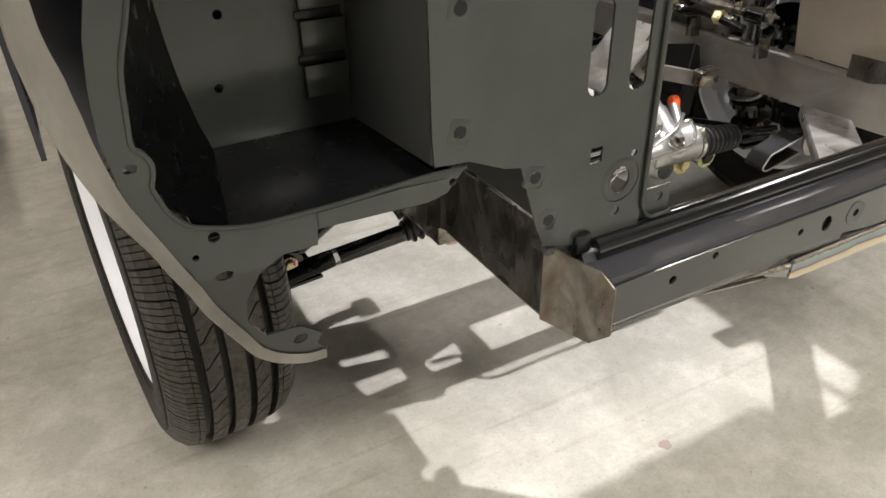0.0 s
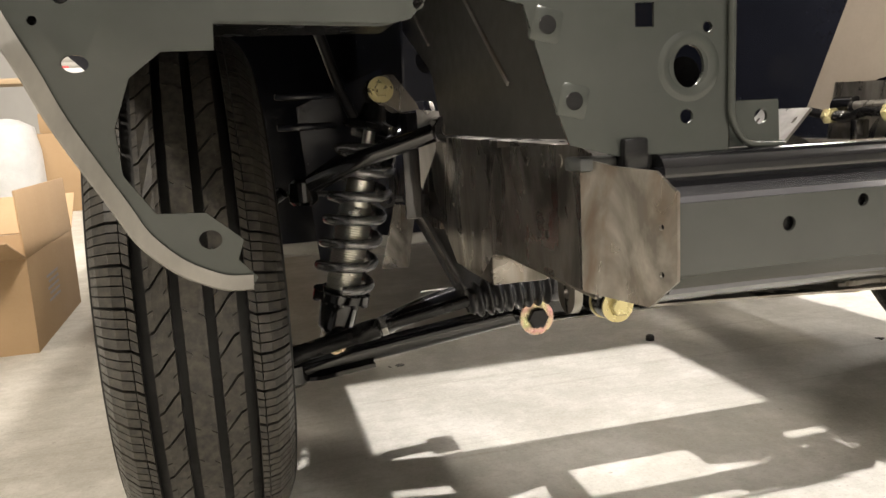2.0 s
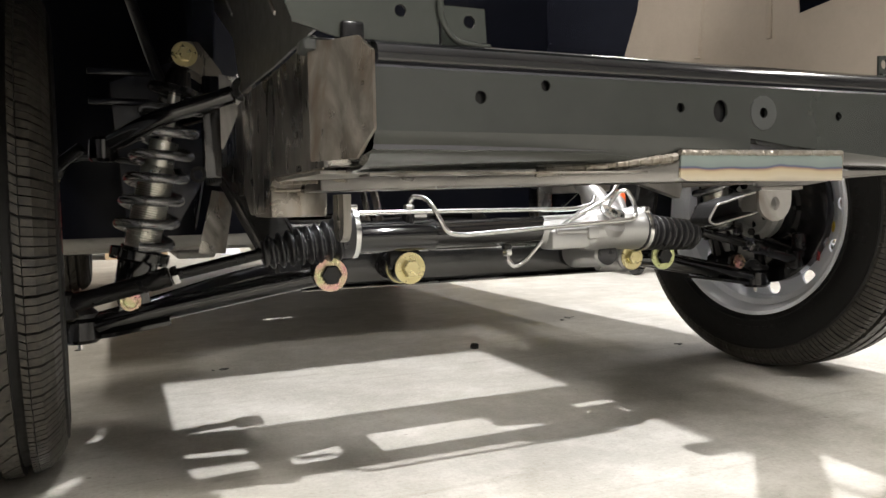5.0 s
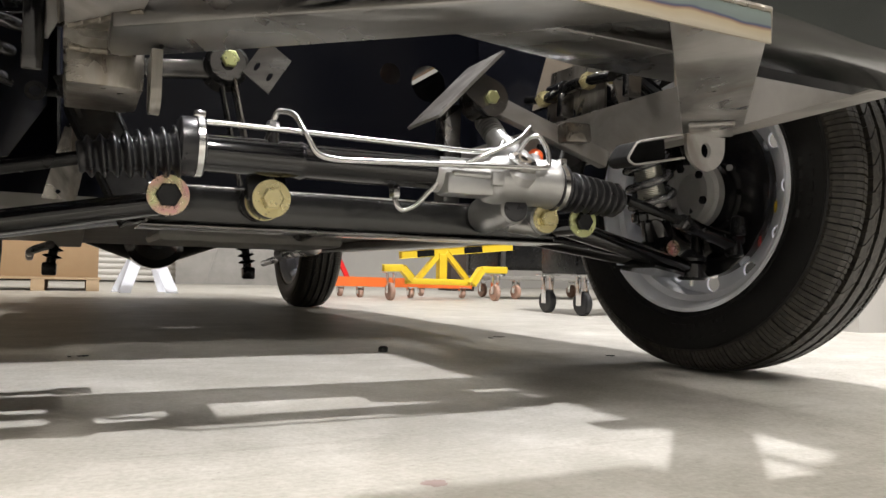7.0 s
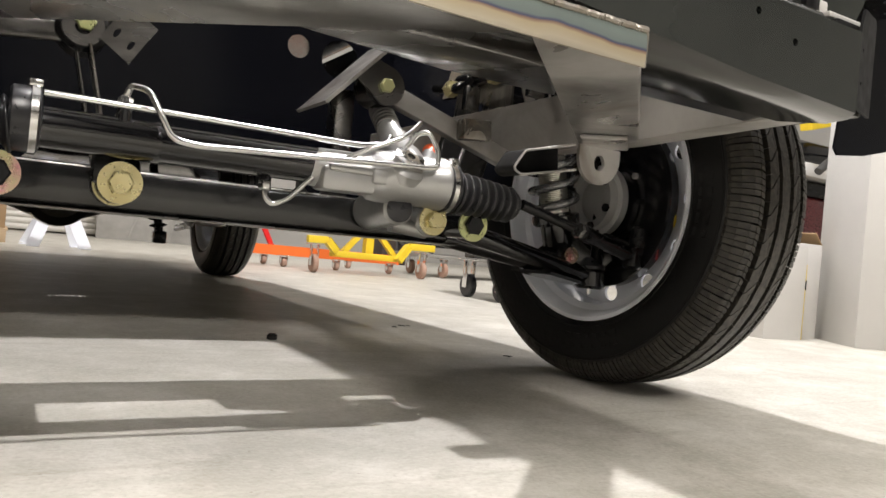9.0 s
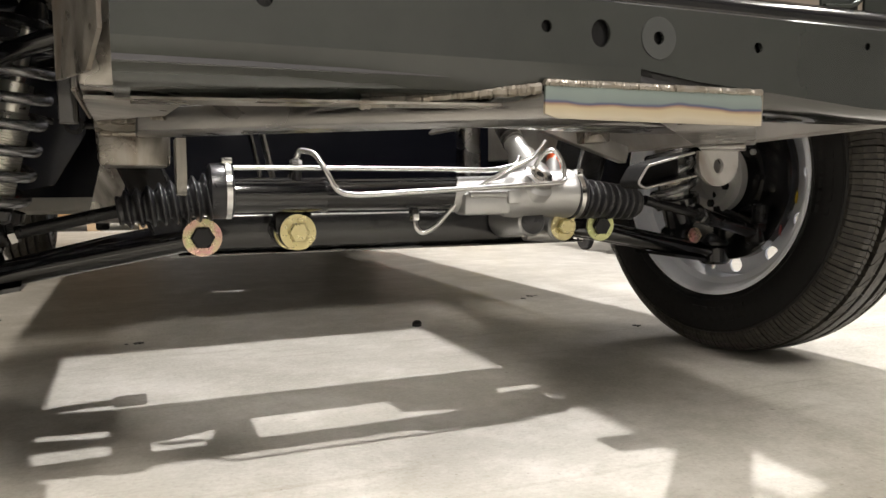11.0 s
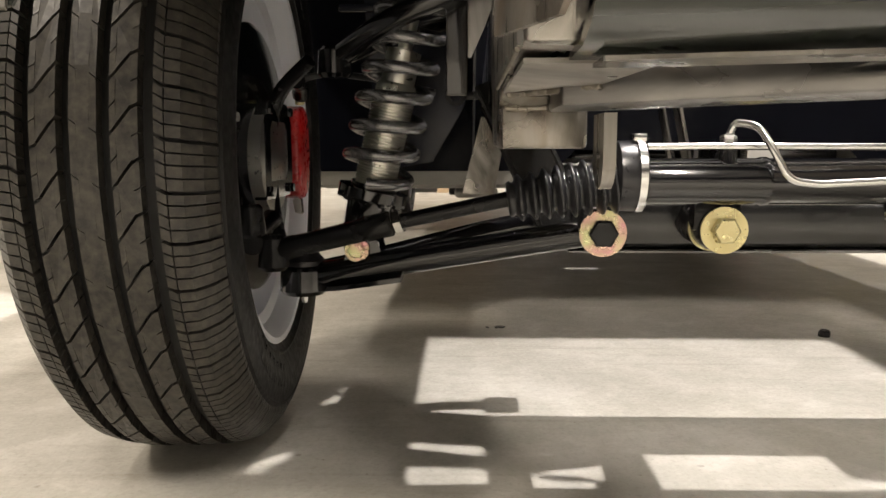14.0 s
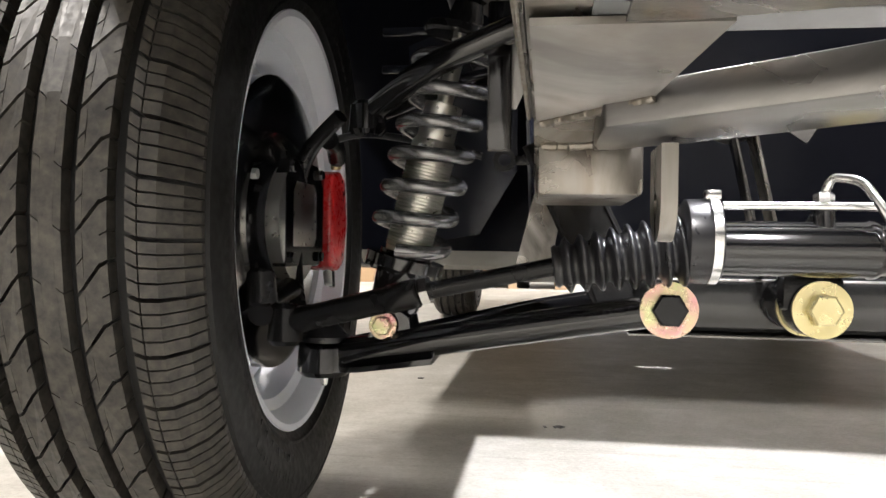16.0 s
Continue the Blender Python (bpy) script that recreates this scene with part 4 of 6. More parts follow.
part("rim_sticker", bm, RED, wr, "small red paper sticker")
wheel(-0.845, 2.86, 0, 0.9)
wheel(0.665, 2.86, 180, 2.0)


def brake(s):
    c = Vector(S(s, 0.712, 0.139, 0.350))
    bm = B()
    lathe(bm, c + Vector((s * 0.022, 0, 0)), (-s, 0, 0), [(0, 0.160), (0.002, 0.1665), (0.020, 0.1665), (0.022, 0.160), (0.021, 0.102), (0.012, 0.098), (0.012, 0.07), (0.03, 0.066), (0.034, 0.052)], 64)
    ob = part("brake_rotor", bm, BLACK, car, "gloss black brake rotor and hub")
    bm = lathe(B(), c + Vector((-s * 0.006, 0, 0)), (-s, 0, 0), [(0, 0.0675), (0.001, 0.0690), (0.016, 0.0690), (0.017, 0.0675)], 40)
    part("hub_ring", bm, SILVER if s < 0 else HUB, ob, "bright machined hub ring")
    if s > 0:
        part("hub_flange", washer(B(), c + Vector((-0.022, 0, 0)), (-1, 0, 0), 0.043, 0.058, 0.020, 40), HUB, ob, "bright scalloped hub flange")
        for k in range(6):
            a = 2 * math.pi * (k + 0.3) / 6
            q = c + Vector((-0.0425, math.cos(a) * 0.052, math.sin(a) * 0.052))
            part("flange_bolt", hexhead(B(), q, (-1, 0, 0), 0.0075, 0.006), SATIN, ob)
    for k in range(10):
        a = 2 * math.pi * k / 10
        q = c + Vector((s * 0.009, math.cos(a) * 0.084, math.sin(a) * 0.084))
        part("rotor_bolt", hexhead(B(), q, (-s, 0, 0), 0.0055, 0.007), HUB if k in (1, 4) else SATIN, ob)
    bm = B()
    lathe(bm, c + Vector((-s * 0.008, 0, 0)), (-s, 0, 0), [(0, 0.040), (0.008, 0.036), (0.012, 0.024)], 28)
    sweep(bm, rounded([S(s, 0.676, 0.112, 0.215), S(s, 0.694, 0.130, 0.27), S(s, 0.705, 0.155, 0.36), S(s, 0.692, 0.155, 0.43), S(s, 0.640, 0.128, 0.470)], 0.04, 4),
          lambda q: 0.013 - 0.004 * q, 16)
    sweep(bm, rounded([S(s, 0.690, 0.11, 0.275), S(s, 0.694, 0.05, 0.262), S(s, 0.688, 0.018, 0.255)], 0.03, 4), 0.013, 14)
    cyl(bm, S(s, 0.688, 0.020, 0.262), S(s, 0.690, 0.022, 0.300), 0.016, 0.014, 20, 0.004)
    part("spindle", bm, SATIN, ob, "black forged spindle and steering arm")
    # caliper bracket: a ribbed casting round an opening
    rim_o = [(0.088, 0.300), (0.205, 0.300), (0.222, 0.320), (0.222, 0.395), (0.200, 0.420), (0.110, 0.420), (0.088, 0.395)]
    rim_i = [(0.112, 0.322), (0.190, 0.322), (0.198, 0.332), (0.198, 0.385), (0.188, 0.396), (0.122, 0.396), (0.112, 0.385)]
    bm = plate(B(), rim_o, [rim_i], "x", s * 0.688, s * 0.703)
    plate(bm, rim_i, [], "x", s * 0.694, s * 0.700)
    for y, z in ((0.10, 0.41), (0.10, 0.31), (0.205, 0.41), (0.205, 0.31)):
        hexhead(bm, S(s, 0.688, y, z), (-s, 0, 0), 0.006, 0.006)
    if s < 0:
        part("caliper_bracket", bm, BLACK, ob, "gloss black ribbed caliper bracket")
    else:
        bm.free()
    bm = box(B(), S(s, 0.696, 0.225, 0.296), S(s, 0.74, 0.275, 0.418), 0.010)
    part("caliper_core", bm, BLACK, ob)
    red = [(0.250, 0.296), (0.285, 0.289), (0.310, 0.300), (0.318, 0.330), (0.310, 0.352), (0.320, 0.375), (0.312, 0.412), (0.288, 0.424), (0.252, 0.416)]
    bm = extrude(B(), red, "x", s * 0.683, s * 0.735)
    bmesh.ops.bevel(bm, geom=bm.edges[:], offset=0.006, segments=3, affect="EDGES", profile=0.5)
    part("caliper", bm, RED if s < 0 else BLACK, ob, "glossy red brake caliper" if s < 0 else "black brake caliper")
    bm = cyl(B(), S(s, 0.686, 0.272, 0.424), S(s, 0.686, 0.270, 0.436), 0.007, None, 12)
    part("banjo_bolt", bm, ZINC, ob, "yellow zinc banjo fitting")
    bm = sweep(B(), rounded([S(s, 0.684, 0.27, 0.438), S(s, 0.676, 0.235, 0.452), S(s, 0.672, 0.19, 0.452)], 0.02, 4), 0.012, 12)
    part("banjo_block", bm, SATIN, ob)
    bm = sweep(B(), rounded([S(s, 0.676, 0.20, 0.452), S(s, 0.63, 0.20, 0.462), S(s, 0.56, 0.23, 0.455), S(s, 0.49, 0.244, 0.438)], 0.04, 5), 0.0045, 10)
    part("brake_hose", bm, RUBBER, ob, "black rubber brake hose")
    part("bleeder", cyl(B(), S(s, 0.690, 0.268, 0.290), S(s, 0.686, 0.262, 0.268), 0.005, 0.004, 10), CHROME, ob)
    part("bleeder", cyl(B(), S(s, 0.690, 0.252, 0.290), S(s, 0.686, 0.244, 0.272), 0.006, 0.005, 10), WHITE, ob, "pale plastic bleeder cap")
    ob.location = (s * (0.022 if s < 0 else 0.0), -0.013, 0.003)
    return ob


for s in (-1, 1):
    brake(s)

# ---------------- steering rack
RY = -0.018
bm = lathe(B(), (-0.285, RY, 0.329), (1, 0, 0), [(0, 0.022), (0.003, 0.0245), (0.125, 0.0245), (0.127, 0.026), (0.133, 0.026), (0.135, 0.0245), (0.345, 0.0245), (0.36, 0.023)], 36)
rack = part("steering_rack", bm, BLACK, car, "gloss black steering rack tube on the crossmember")


def boot(x0, x1, r0, r1, z0, z1, folds=7):
    n = folds
    L = x1 - x0
    prof = [(0, r0 * 0.72), (abs(L) * 0.03, r0 * 0.8)]
    for k in range(n):
        q = (k + 0.5) / n
        R = r0 + (r1 - r0) * q
        for j, rr in ((-0.5, 0.70), (-0.40, 0.715), (-0.28, 0.80), (-0.15, 0.94), (-0.05, 0.995), (0.05, 0.995), (0.15, 0.94), (0.28, 0.80), (0.40, 0.715)):
            prof.append((abs(L) * (0.05 + 0.93 * (k + 0.5 + j) / n), R * rr))
    prof.append((abs(L), r1 * 0.85))
    h = math.hypot(L, z1 - z0)
    return lathe(B(), (x0, RY, z0), (L / h, 0, (z1 - z0) / h), prof, 40)


part("bellows_boot", boot(-0.424, -0.302, 0.0250, 0.0335, 0.310, 0.3285, 8), RUBBER, rack, "ribbed black rubber bellows", 80)
part("bellows_boot", boot(0.386, 0.266, 0.0285, 0.0335, 0.309, 0.319, 8), RUBBER, rack, "ribbed black rubber bellows", 80)
bm = lathe(B(), (-0.312, RY, 0.335), (1, 0, 0), [(0, 0.033), (0.003, 0.0372), (0.028, 0.0380), (0.031, 0.036), (0.033, 0.026)], 36)
part("boot_collar", bm, RUBBER, rack)
bm = lathe(B(), (-0.291, RY, 0.336), (1, 0, 0), [(0, 0.0390), (0.0003, 0.0397), (0.0077, 0.0397), (0.008, 0.0390)], 40)
box(bm, (-0.294, RY - 0.014, 0.371), (-0.280, RY + 0.004, 0.380), 0.002)
part("band_clamp", bm, CHROME, rack, "bright steel band clamp")
bm = lathe(B(), (0.248, RY, 0.324), (1, 0, 0), [(0, 0.034), (0.003, 0.0385), (0.018, 0.0385), (0.022, 0.034)], 36)
part("boot_collar", bm, RUBBER, rack)
bm = lathe(B(), (0.253, RY, 0.324), (1, 0, 0), [(0, 0.0388), (0.0003, 0.0396), (0.0077, 0.0396), (0.008, 0.0388)], 40)
box(bm, (0.252, RY - 0.024, 0.352), (0.264, RY - 0.006, 0.366), 0.002)
part("band_clamp", bm, CHROME, rack, "bright steel band clamp")
# cast housing with mounting lugs and pinion tower
bm = B()
lathe(bm, (0.036, RY, 0.327), (1, 0, 0), [(0, 0.020), (0.006, 0.0255), (0.020, 0.027), (0.080, 0.028), (0.092, 0.031), (0.098, 0.036), (0.112, 0.0375), (0.200, 0.0375), (0.205, 0.0395), (0.212, 0.0395), (0.216, 0.036)], 40)
box(bm, (0.050, RY - 0.036, 0.296), (0.128, RY + 0.01, 0.330), 0.007)
box(bm, (0.058, RY - 0.0385, 0.322), (0.122, RY - 0.02, 0.332), 0.003)
box(bm, (0.120, RY - 0.042, 0.312), (0.142, RY - 0.01, 0.334), 0.004)
d = Vector((0.05, 0.55, 0.42)).normalized()
TW = Vector((0.188, RY - 0.010, 0.338))
lathe(bm, TW, d, [(0, 0.030), (0.030, 0.028), (0.036, 0.024), (0.080, 0.0235), (0.084, 0.019), (0.120, 0.018), (0.124, 0.013)], 28)
lathe(bm, (0.176, RY - 0.012, 0.336), (0.10, -0.68, 0.73), [(0, 0.034), (0.014, 0.032), (0.019, 0.026)], 28)
housing = part("rack_housing", bm, CAST, rack, "cast aluminium pinion housing")
part("lug_web", box(B(), (0.150, -0.008, 0.290), (0.250, 0.010, 0.335), 0.008), CAST, rack, "cast web between lug and housing")
part("lug_bridge", sweep(B(), [(0.186, 0.01, 0.262), (0.246, 0.01, 0.256)], 0.012, 10), CAST, rack)
part("lug_neck", sweep(B(), [(0.192, -0.012, 0.305), (0.198, RY - 0.026, 0.326)], 0.016, 12), CAST, rack)
part("mounting_lug", cyl(B(), (0.1780, -0.030, 0.2830), (0.186, 0.085, 0.281), 0.0230, 0.0300, 32, 0.004), CAST, rack, "cast mounting lug")
part("mounting_lug", cyl(B(), (0.246, -0.010, 0.273), (0.246, 0.040, 0.273), 0.0255, None, 28, 0.004), CAST, rack, "cast mounting lug")
bm = lathe(B(), (0.1780, -0.0296, 0.2830), (-0.06, -1, 0), [(0, 0.0195), (0.003, 0.0195), (0.004, 0.0180)], 28)
part("rubber_bush", bm, RUBBER, rack, "black rubber mounting bush")
bm = hexhead(B(), (0.246, -0.0098, 0.273), (0, -1, 0), 0.0115, 0.010, 0.0235)
part("mount_bolt", bm, ZINC, rack, "yellow zinc flange bolt")
bm = hexhead(B(), (-0.190, -0.013, 0.276), (0, -1, 0), 0.0130, 0.011, 0.0)
part("mount_bolt", bm, ZINC, rack, "yellow zinc bolt head")
part("mount_washer", washer(B(), (-0.190, -0.0095, 0.276), (0, -1, 0), 0.008, 0.0255, 0.0035), ZINC, rack, "large yellow zinc washer")
bm = B()
box(bm, (-0.222, -0.004, 0.272), (-0.166, 0.02, 0.310), 0.01)
cyl(bm, (-0.190, -0.009, 0.276), (-0.190, 0.085, 0.276), 0.0255, None, 28)
sweep(bm, [(-0.194, RY + 0.03 * math.sin(a), 0.329 + 0.028 * math.cos(a)) for a in [k * 0.25 - 0.4 for k in range(12)]], 0.008, 8)
part("rack_bracket", bm, SATIN, rack, "satin black rack mounting bracket")
bm = washer(B(), (-0.191, 0.030, 0.275), (0, -1, 0), 0.012, 0.0265, 0.004)
part("mount_washer", bm, ZINC, rack, "yellow zinc washer")
# hex port and orange cap
nrm = Vector((0.10, -0.68, 0.73)).normalized()
bm = B()
hexhead(bm, Vector((0.1785, RY - 0.0255, 0.3500)), nrm, 0.0225, 0.0085)
part("pinion_nut", bm, CHROME, rack, "bright cast hexagon plug")
bm = washer(B(), Vector((0.1785, RY - 0.0255, 0.3500)) + nrm * 0.0087, nrm, 0.0065, 0.0120, 0.0020)
part("plug_ring", bm, CHROME, rack)
bm = lathe(B(), Vector((0.1785, RY - 0.0255, 0.3500)) + nrm * 0.0086, nrm, [(0, 0.0062), (0.0006, 0.0062)], 16)
part("plug_socket", bm, SATIN, rack)
bm = lathe(B(), (0.259, 0.044, 0.366), (0.35, 0.5, 0.45), [(0, 0.011), (0.002, 0.0125), (0.034, 0.0135), (0.040, 0.011)], 18)
part("dust_cap", bm, ORANGE, rack, "bright orange plastic dust cap")
bm = B()
sweep(bm, [(0.225, -0.015, 0.345), (0.265, 0.055, 0.377)], 0.012, 12)
part("return_port", bm, CAST, rack)
bm = B()
pt = TW + d * 0.122
lathe(bm, pt, d, [q for k in range(6) for q in ((0.009 * k, 0.014), (0.009 * k + 0.002, 0.0195), (0.009 * k + 0.007, 0.0195))] + [(0.055, 0.012), (0.085, 0.011)], 18)
part("splined_coupler", bm, STEEL_DARK, rack)
# hydraulic lines
LR = 0.0040
bm = sweep(B(), rounded([(-0.279, RY - 0.012, 0.366), (-0.20, RY - 0.012, 0.366), (0.11, RY - 0.012, 0.364), (0.150, RY - 0.010, 0.372), (0.160, RY, 0.385)], 0.02), LR, 10)
part("hydraulic_line", bm, CHROME, rack, "bright bent steel hydraulic line")
L2 = [(-0.1935, -0.022, 0.370), (-0.1925, -0.022, 0.380), (-0.190, -0.030, 0.391), (-0.172, -0.047, 0.387), (-0.160, -0.058, 0.362), (-0.145, -0.062, 0.332), (-0.118, -0.062, 0.328), (0.200, -0.062, 0.343),
      (0.218, -0.060, 0.346), (0.2195, -0.055, 0.372), (0.206, -0.05, 0.396), (0.190, -0.045, 0.392), (0.172, -0.045, 0.368)]
part("hydraulic_line", sweep(B(), rounded(L2, 0.012), LR, 10), CHROME, rack, "bright bent steel hydraulic line with a hoop")
L3 = [(-0.0165, -0.018, 0.303), (-0.0170, -0.022, 0.281), (-0.008, -0.026, 0.2695), (0.012, -0.028, 0.278), (0.050, -0.036, 0.321), (0.112, -0.048, 0.357), (0.170, -0.052, 0.385), (0.195, -0.04, 0.408)]
part("hydraulic_line", sweep(B(), rounded(L3, 0.018), LR, 10), CHROME, rack, "bright bent steel hydraulic line")
for p, q in (((-0.1945, -0.026, 0.340), (-0.1935, -0.022, 0.368)), ((-0.0165, -0.014, 0.320), (-0.0165, -0.018, 0.298))):
    p, q = Vector(p), Vector(q)
    part("line_boss", cyl(B(), p, q, 0.0095, 0.0085, 16), BLACK, rack)
    bm = hexhead(B(), q, q - p, 0.0075, 0.010)
    part("flare_nut", bm, CHROME, rack, "bright flare nut")
# tie rods
for s in (-1, 1):
    inner, mid, outer = Vector(S(s, 0.405, RY + 0.004, 0.314)), Vector(S(s, 0.545, 0.004, 0.284)), Vector(S(s, 0.690, 0.020, 0.248))
    bm = sweep(B(), [inner, mid], 0.0085, 16)
    ob = part("tie_rod", bm, SATIN, car, "black steering tie rod")
    dd = (outer - mid).normalized()
    bm = lathe(B(), mid + dd * 0.006, dd, [(0, 0.012), (0.002, 0.0145), (0.03, 0.0145), (0.032, 0.013), (0.11, 0.0125), (0.125, 0.014), (0.14, 0.012)], 20)
    cyl(bm, outer - Vector((0, 0, 0.022)), outer + Vector((0, 0, 0.02)), 0.018, 0.015, 20, 0.005)
    part("tie_rod_end", bm, SATIN, ob)
    bm = B()
    hexhead(bm, mid - dd * 0.005, dd, 0.0125, 0.010)
    part("jam_nut", bm, CHROME, ob, "bright jam nut")

# ---------------- engine mounts and stands behind the rack
c = Vector((0.184, 0.075, 0.474))
bm = lathe(B(), c - Vector((0, 0.006, 0)), (0, 1, 0), [(0, 0.026), (0.004, 0.030), (0.05, 0.030), (0.054, 0.026)], 28)
mount = part("engine_mount", bm, SATIN, car, "black round engine mount bush between steel plates")
p1, p2 = Vector((0.087, 0.10, 0.431)), Vector((0.203, 0.10, 0.552))
dv = p2 - p1
m = Matrix((dv.normalized(), Vector((0, 1, 0)), dv.normalized().cross(Vector((0, 1, 0))))).transposed().to_4x4()
m.translation = p1
slot_holes = [circle(u, v, 0.008, 0.0035) for u in (0.025, 0.14) for v in (-0.03, 0.065)]
bm = plate(B(), [(0, -0.045), (dv.length, -0.045), (dv.length, 0.08), (0, 0.08)], slot_holes, "z", -0.002, 0.003, m)
part("mount_plate", bm, PALE, mount, "tilted raw steel mounting plate with slots")
ear = [(0.137, 0.478), (0.168, 0.512), (0.196, 0.503)] + [(0.186 + 0.030 * math.cos(a), 0.474 + 0.030 * math.sin(a)) for a in [0.9 - k * 0.3 for k in range(10)]]
part("mount_ear", plate(B(), ear, [], "y", 0.062, 0.067), STEEL_DARK, mount, "rounded raw steel ear")
part("mount_bolt", hexhead(B(), c - Vector((0, 0.0135, 0)), (0, -1, 0), 0.0100, 0.009, 0.0), ZINC_GREEN, mount, "green-yellow zinc bolt")
part("mount_strut", tube_box(B(), (0.195, 0.075, 0.466), (0.428, 0.075, 0.3930), 0.030, 0.022, 0.002, (0, 1, 0)), RAW, mount, "raw steel strut to the side rail")
part("strut_stub", tube_box(B(), (0.318, 0.055, 0.428), (0.372, 0.055, 0.432), 0.03, 0.034, 0.004), STEEL, mount)
part("mount_leg", box(B(), (0.128, 0.12, 0.295), (0.160, 0.16, 0.470), 0.004), STEEL_DARK, mount, "square raw steel leg up from the crossmember")
c = Vector((-0.239, 0.085, 0.470))
bm = lathe(B(), c - Vector((0, 0.018, 0)), (0, 1, 0), [(0, 0.026), (0.004, 0.031), (0.05, 0.031), (0.054, 0.026)], 28)
mount = part("engine_mount", bm, SATIN, car, "black round engine mount bush on a flat leg")
part("mount_ring", washer(B(), c - Vector((0, 0.0185, 0)), (0, -1, 0), 0.010, 0.0245, 0.003), STEEL_DARK, mount)
part("mount_bolt", hexhead(B(), c - Vector((-0.002, 0.020, -0.006)), (0, -1, 0), 0.0110, 0.009, 0.0), ZINC_GREEN, mount, "green-yellow zinc bolt")
A, Bq, C = Vector((-0.217, 0.056, 0.455)), Vector((-0.185, 0.050, 0.430)), Vector((-0.160, 0.050, 0.471))
u, v = (A - Bq), (C - Bq)
m = Matrix((u.normalized(), v.normalized(), u.normalized().cross(v.normalized()))).transposed().to_4x4()
m.translation = Bq
bm = plate(B(), [(0, 0), (0.046, 0), (0.046, 0.060), (0, 0.060)], [circle(0.012, 0.020, 0.0032, 0.007), circle(0.034, 0.020, 0.0032, 0.007)], "z", -0.002, 0.002, m)
# darker steel than the other mount's plate, for the shade it sits in
part("mount_plate", bm, STEEL_DARK, mount, "tilted steel plate with two slots, darkened for shade")
part("mount_leg", tube_box(B(), (-0.230, 0.075, 0.450), (-0.197, 0.075, 0.300), 0.030, 0.004, 0.001, (1, 0, 0)), STEEL, mount, "flat steel leg")
part("mount_leg", tube_box(B(), (-0.246, 0.085, 0.450), (-0.213, 0.085, 0.300), 0.026, 0.004, 0.001, (1, 0, 0)), STEEL_DARK, mount, "flat steel leg")
part("mount_strut", tube_box(B(), (-0.262, 0.085, 0.462), (-0.374, 0.085, 0.450), 0.024, 0.020, 0.002, (0, 1, 0)), STEEL_DARK, mount, "raw steel strut to the side rail")
# plated unions on a hard line along the side rail
bm = sweep(B(), rounded([(0.404, 0.30, 0.545), (0.405, 0.235, 0.534), (0.403, 0.19, 0.530), (0.402, 0.15, 0.543), (0.400, 0.091, 0.538), (0.398, 0.02, 0.530)], 0.02, 4), 0.0095, 12)
bl = part("brake_line", bm, SATIN, car, "black hard line with plated unions by the side rail")
for y, z in ((0.235, 0.534), (0.091, 0.538)):
    part("union_nut", hexhead(B(), (0.404, y + 0.012, z), (0, -1, 0.1), 0.0140, 0.020, 0.0), ZINC, bl, "yellow zinc union")
    part("union_body", cyl(B(), (0.404, y - 0.012, z + 0.001), (0.404, y - 0.035, z), 0.010, None, 14), CHROME, bl)
for y in (0.16, -0.03):
    part("line_clip", box(B(), (0.385, y - 0.008, 0.4832), (0.415, y + 0.008, 0.527), 0.003), STEEL_DARK, bl)

# ---------------- nose sheet metal: radiator support panels, wings, trays, aprons


def swept_back(bm):
    """Bends the lower lobe of the wing rearwards."""
    for v in bm.verts:
        v.co.y += 0.33 * max(0.0, 0.62 - v.co.z)
    return bm


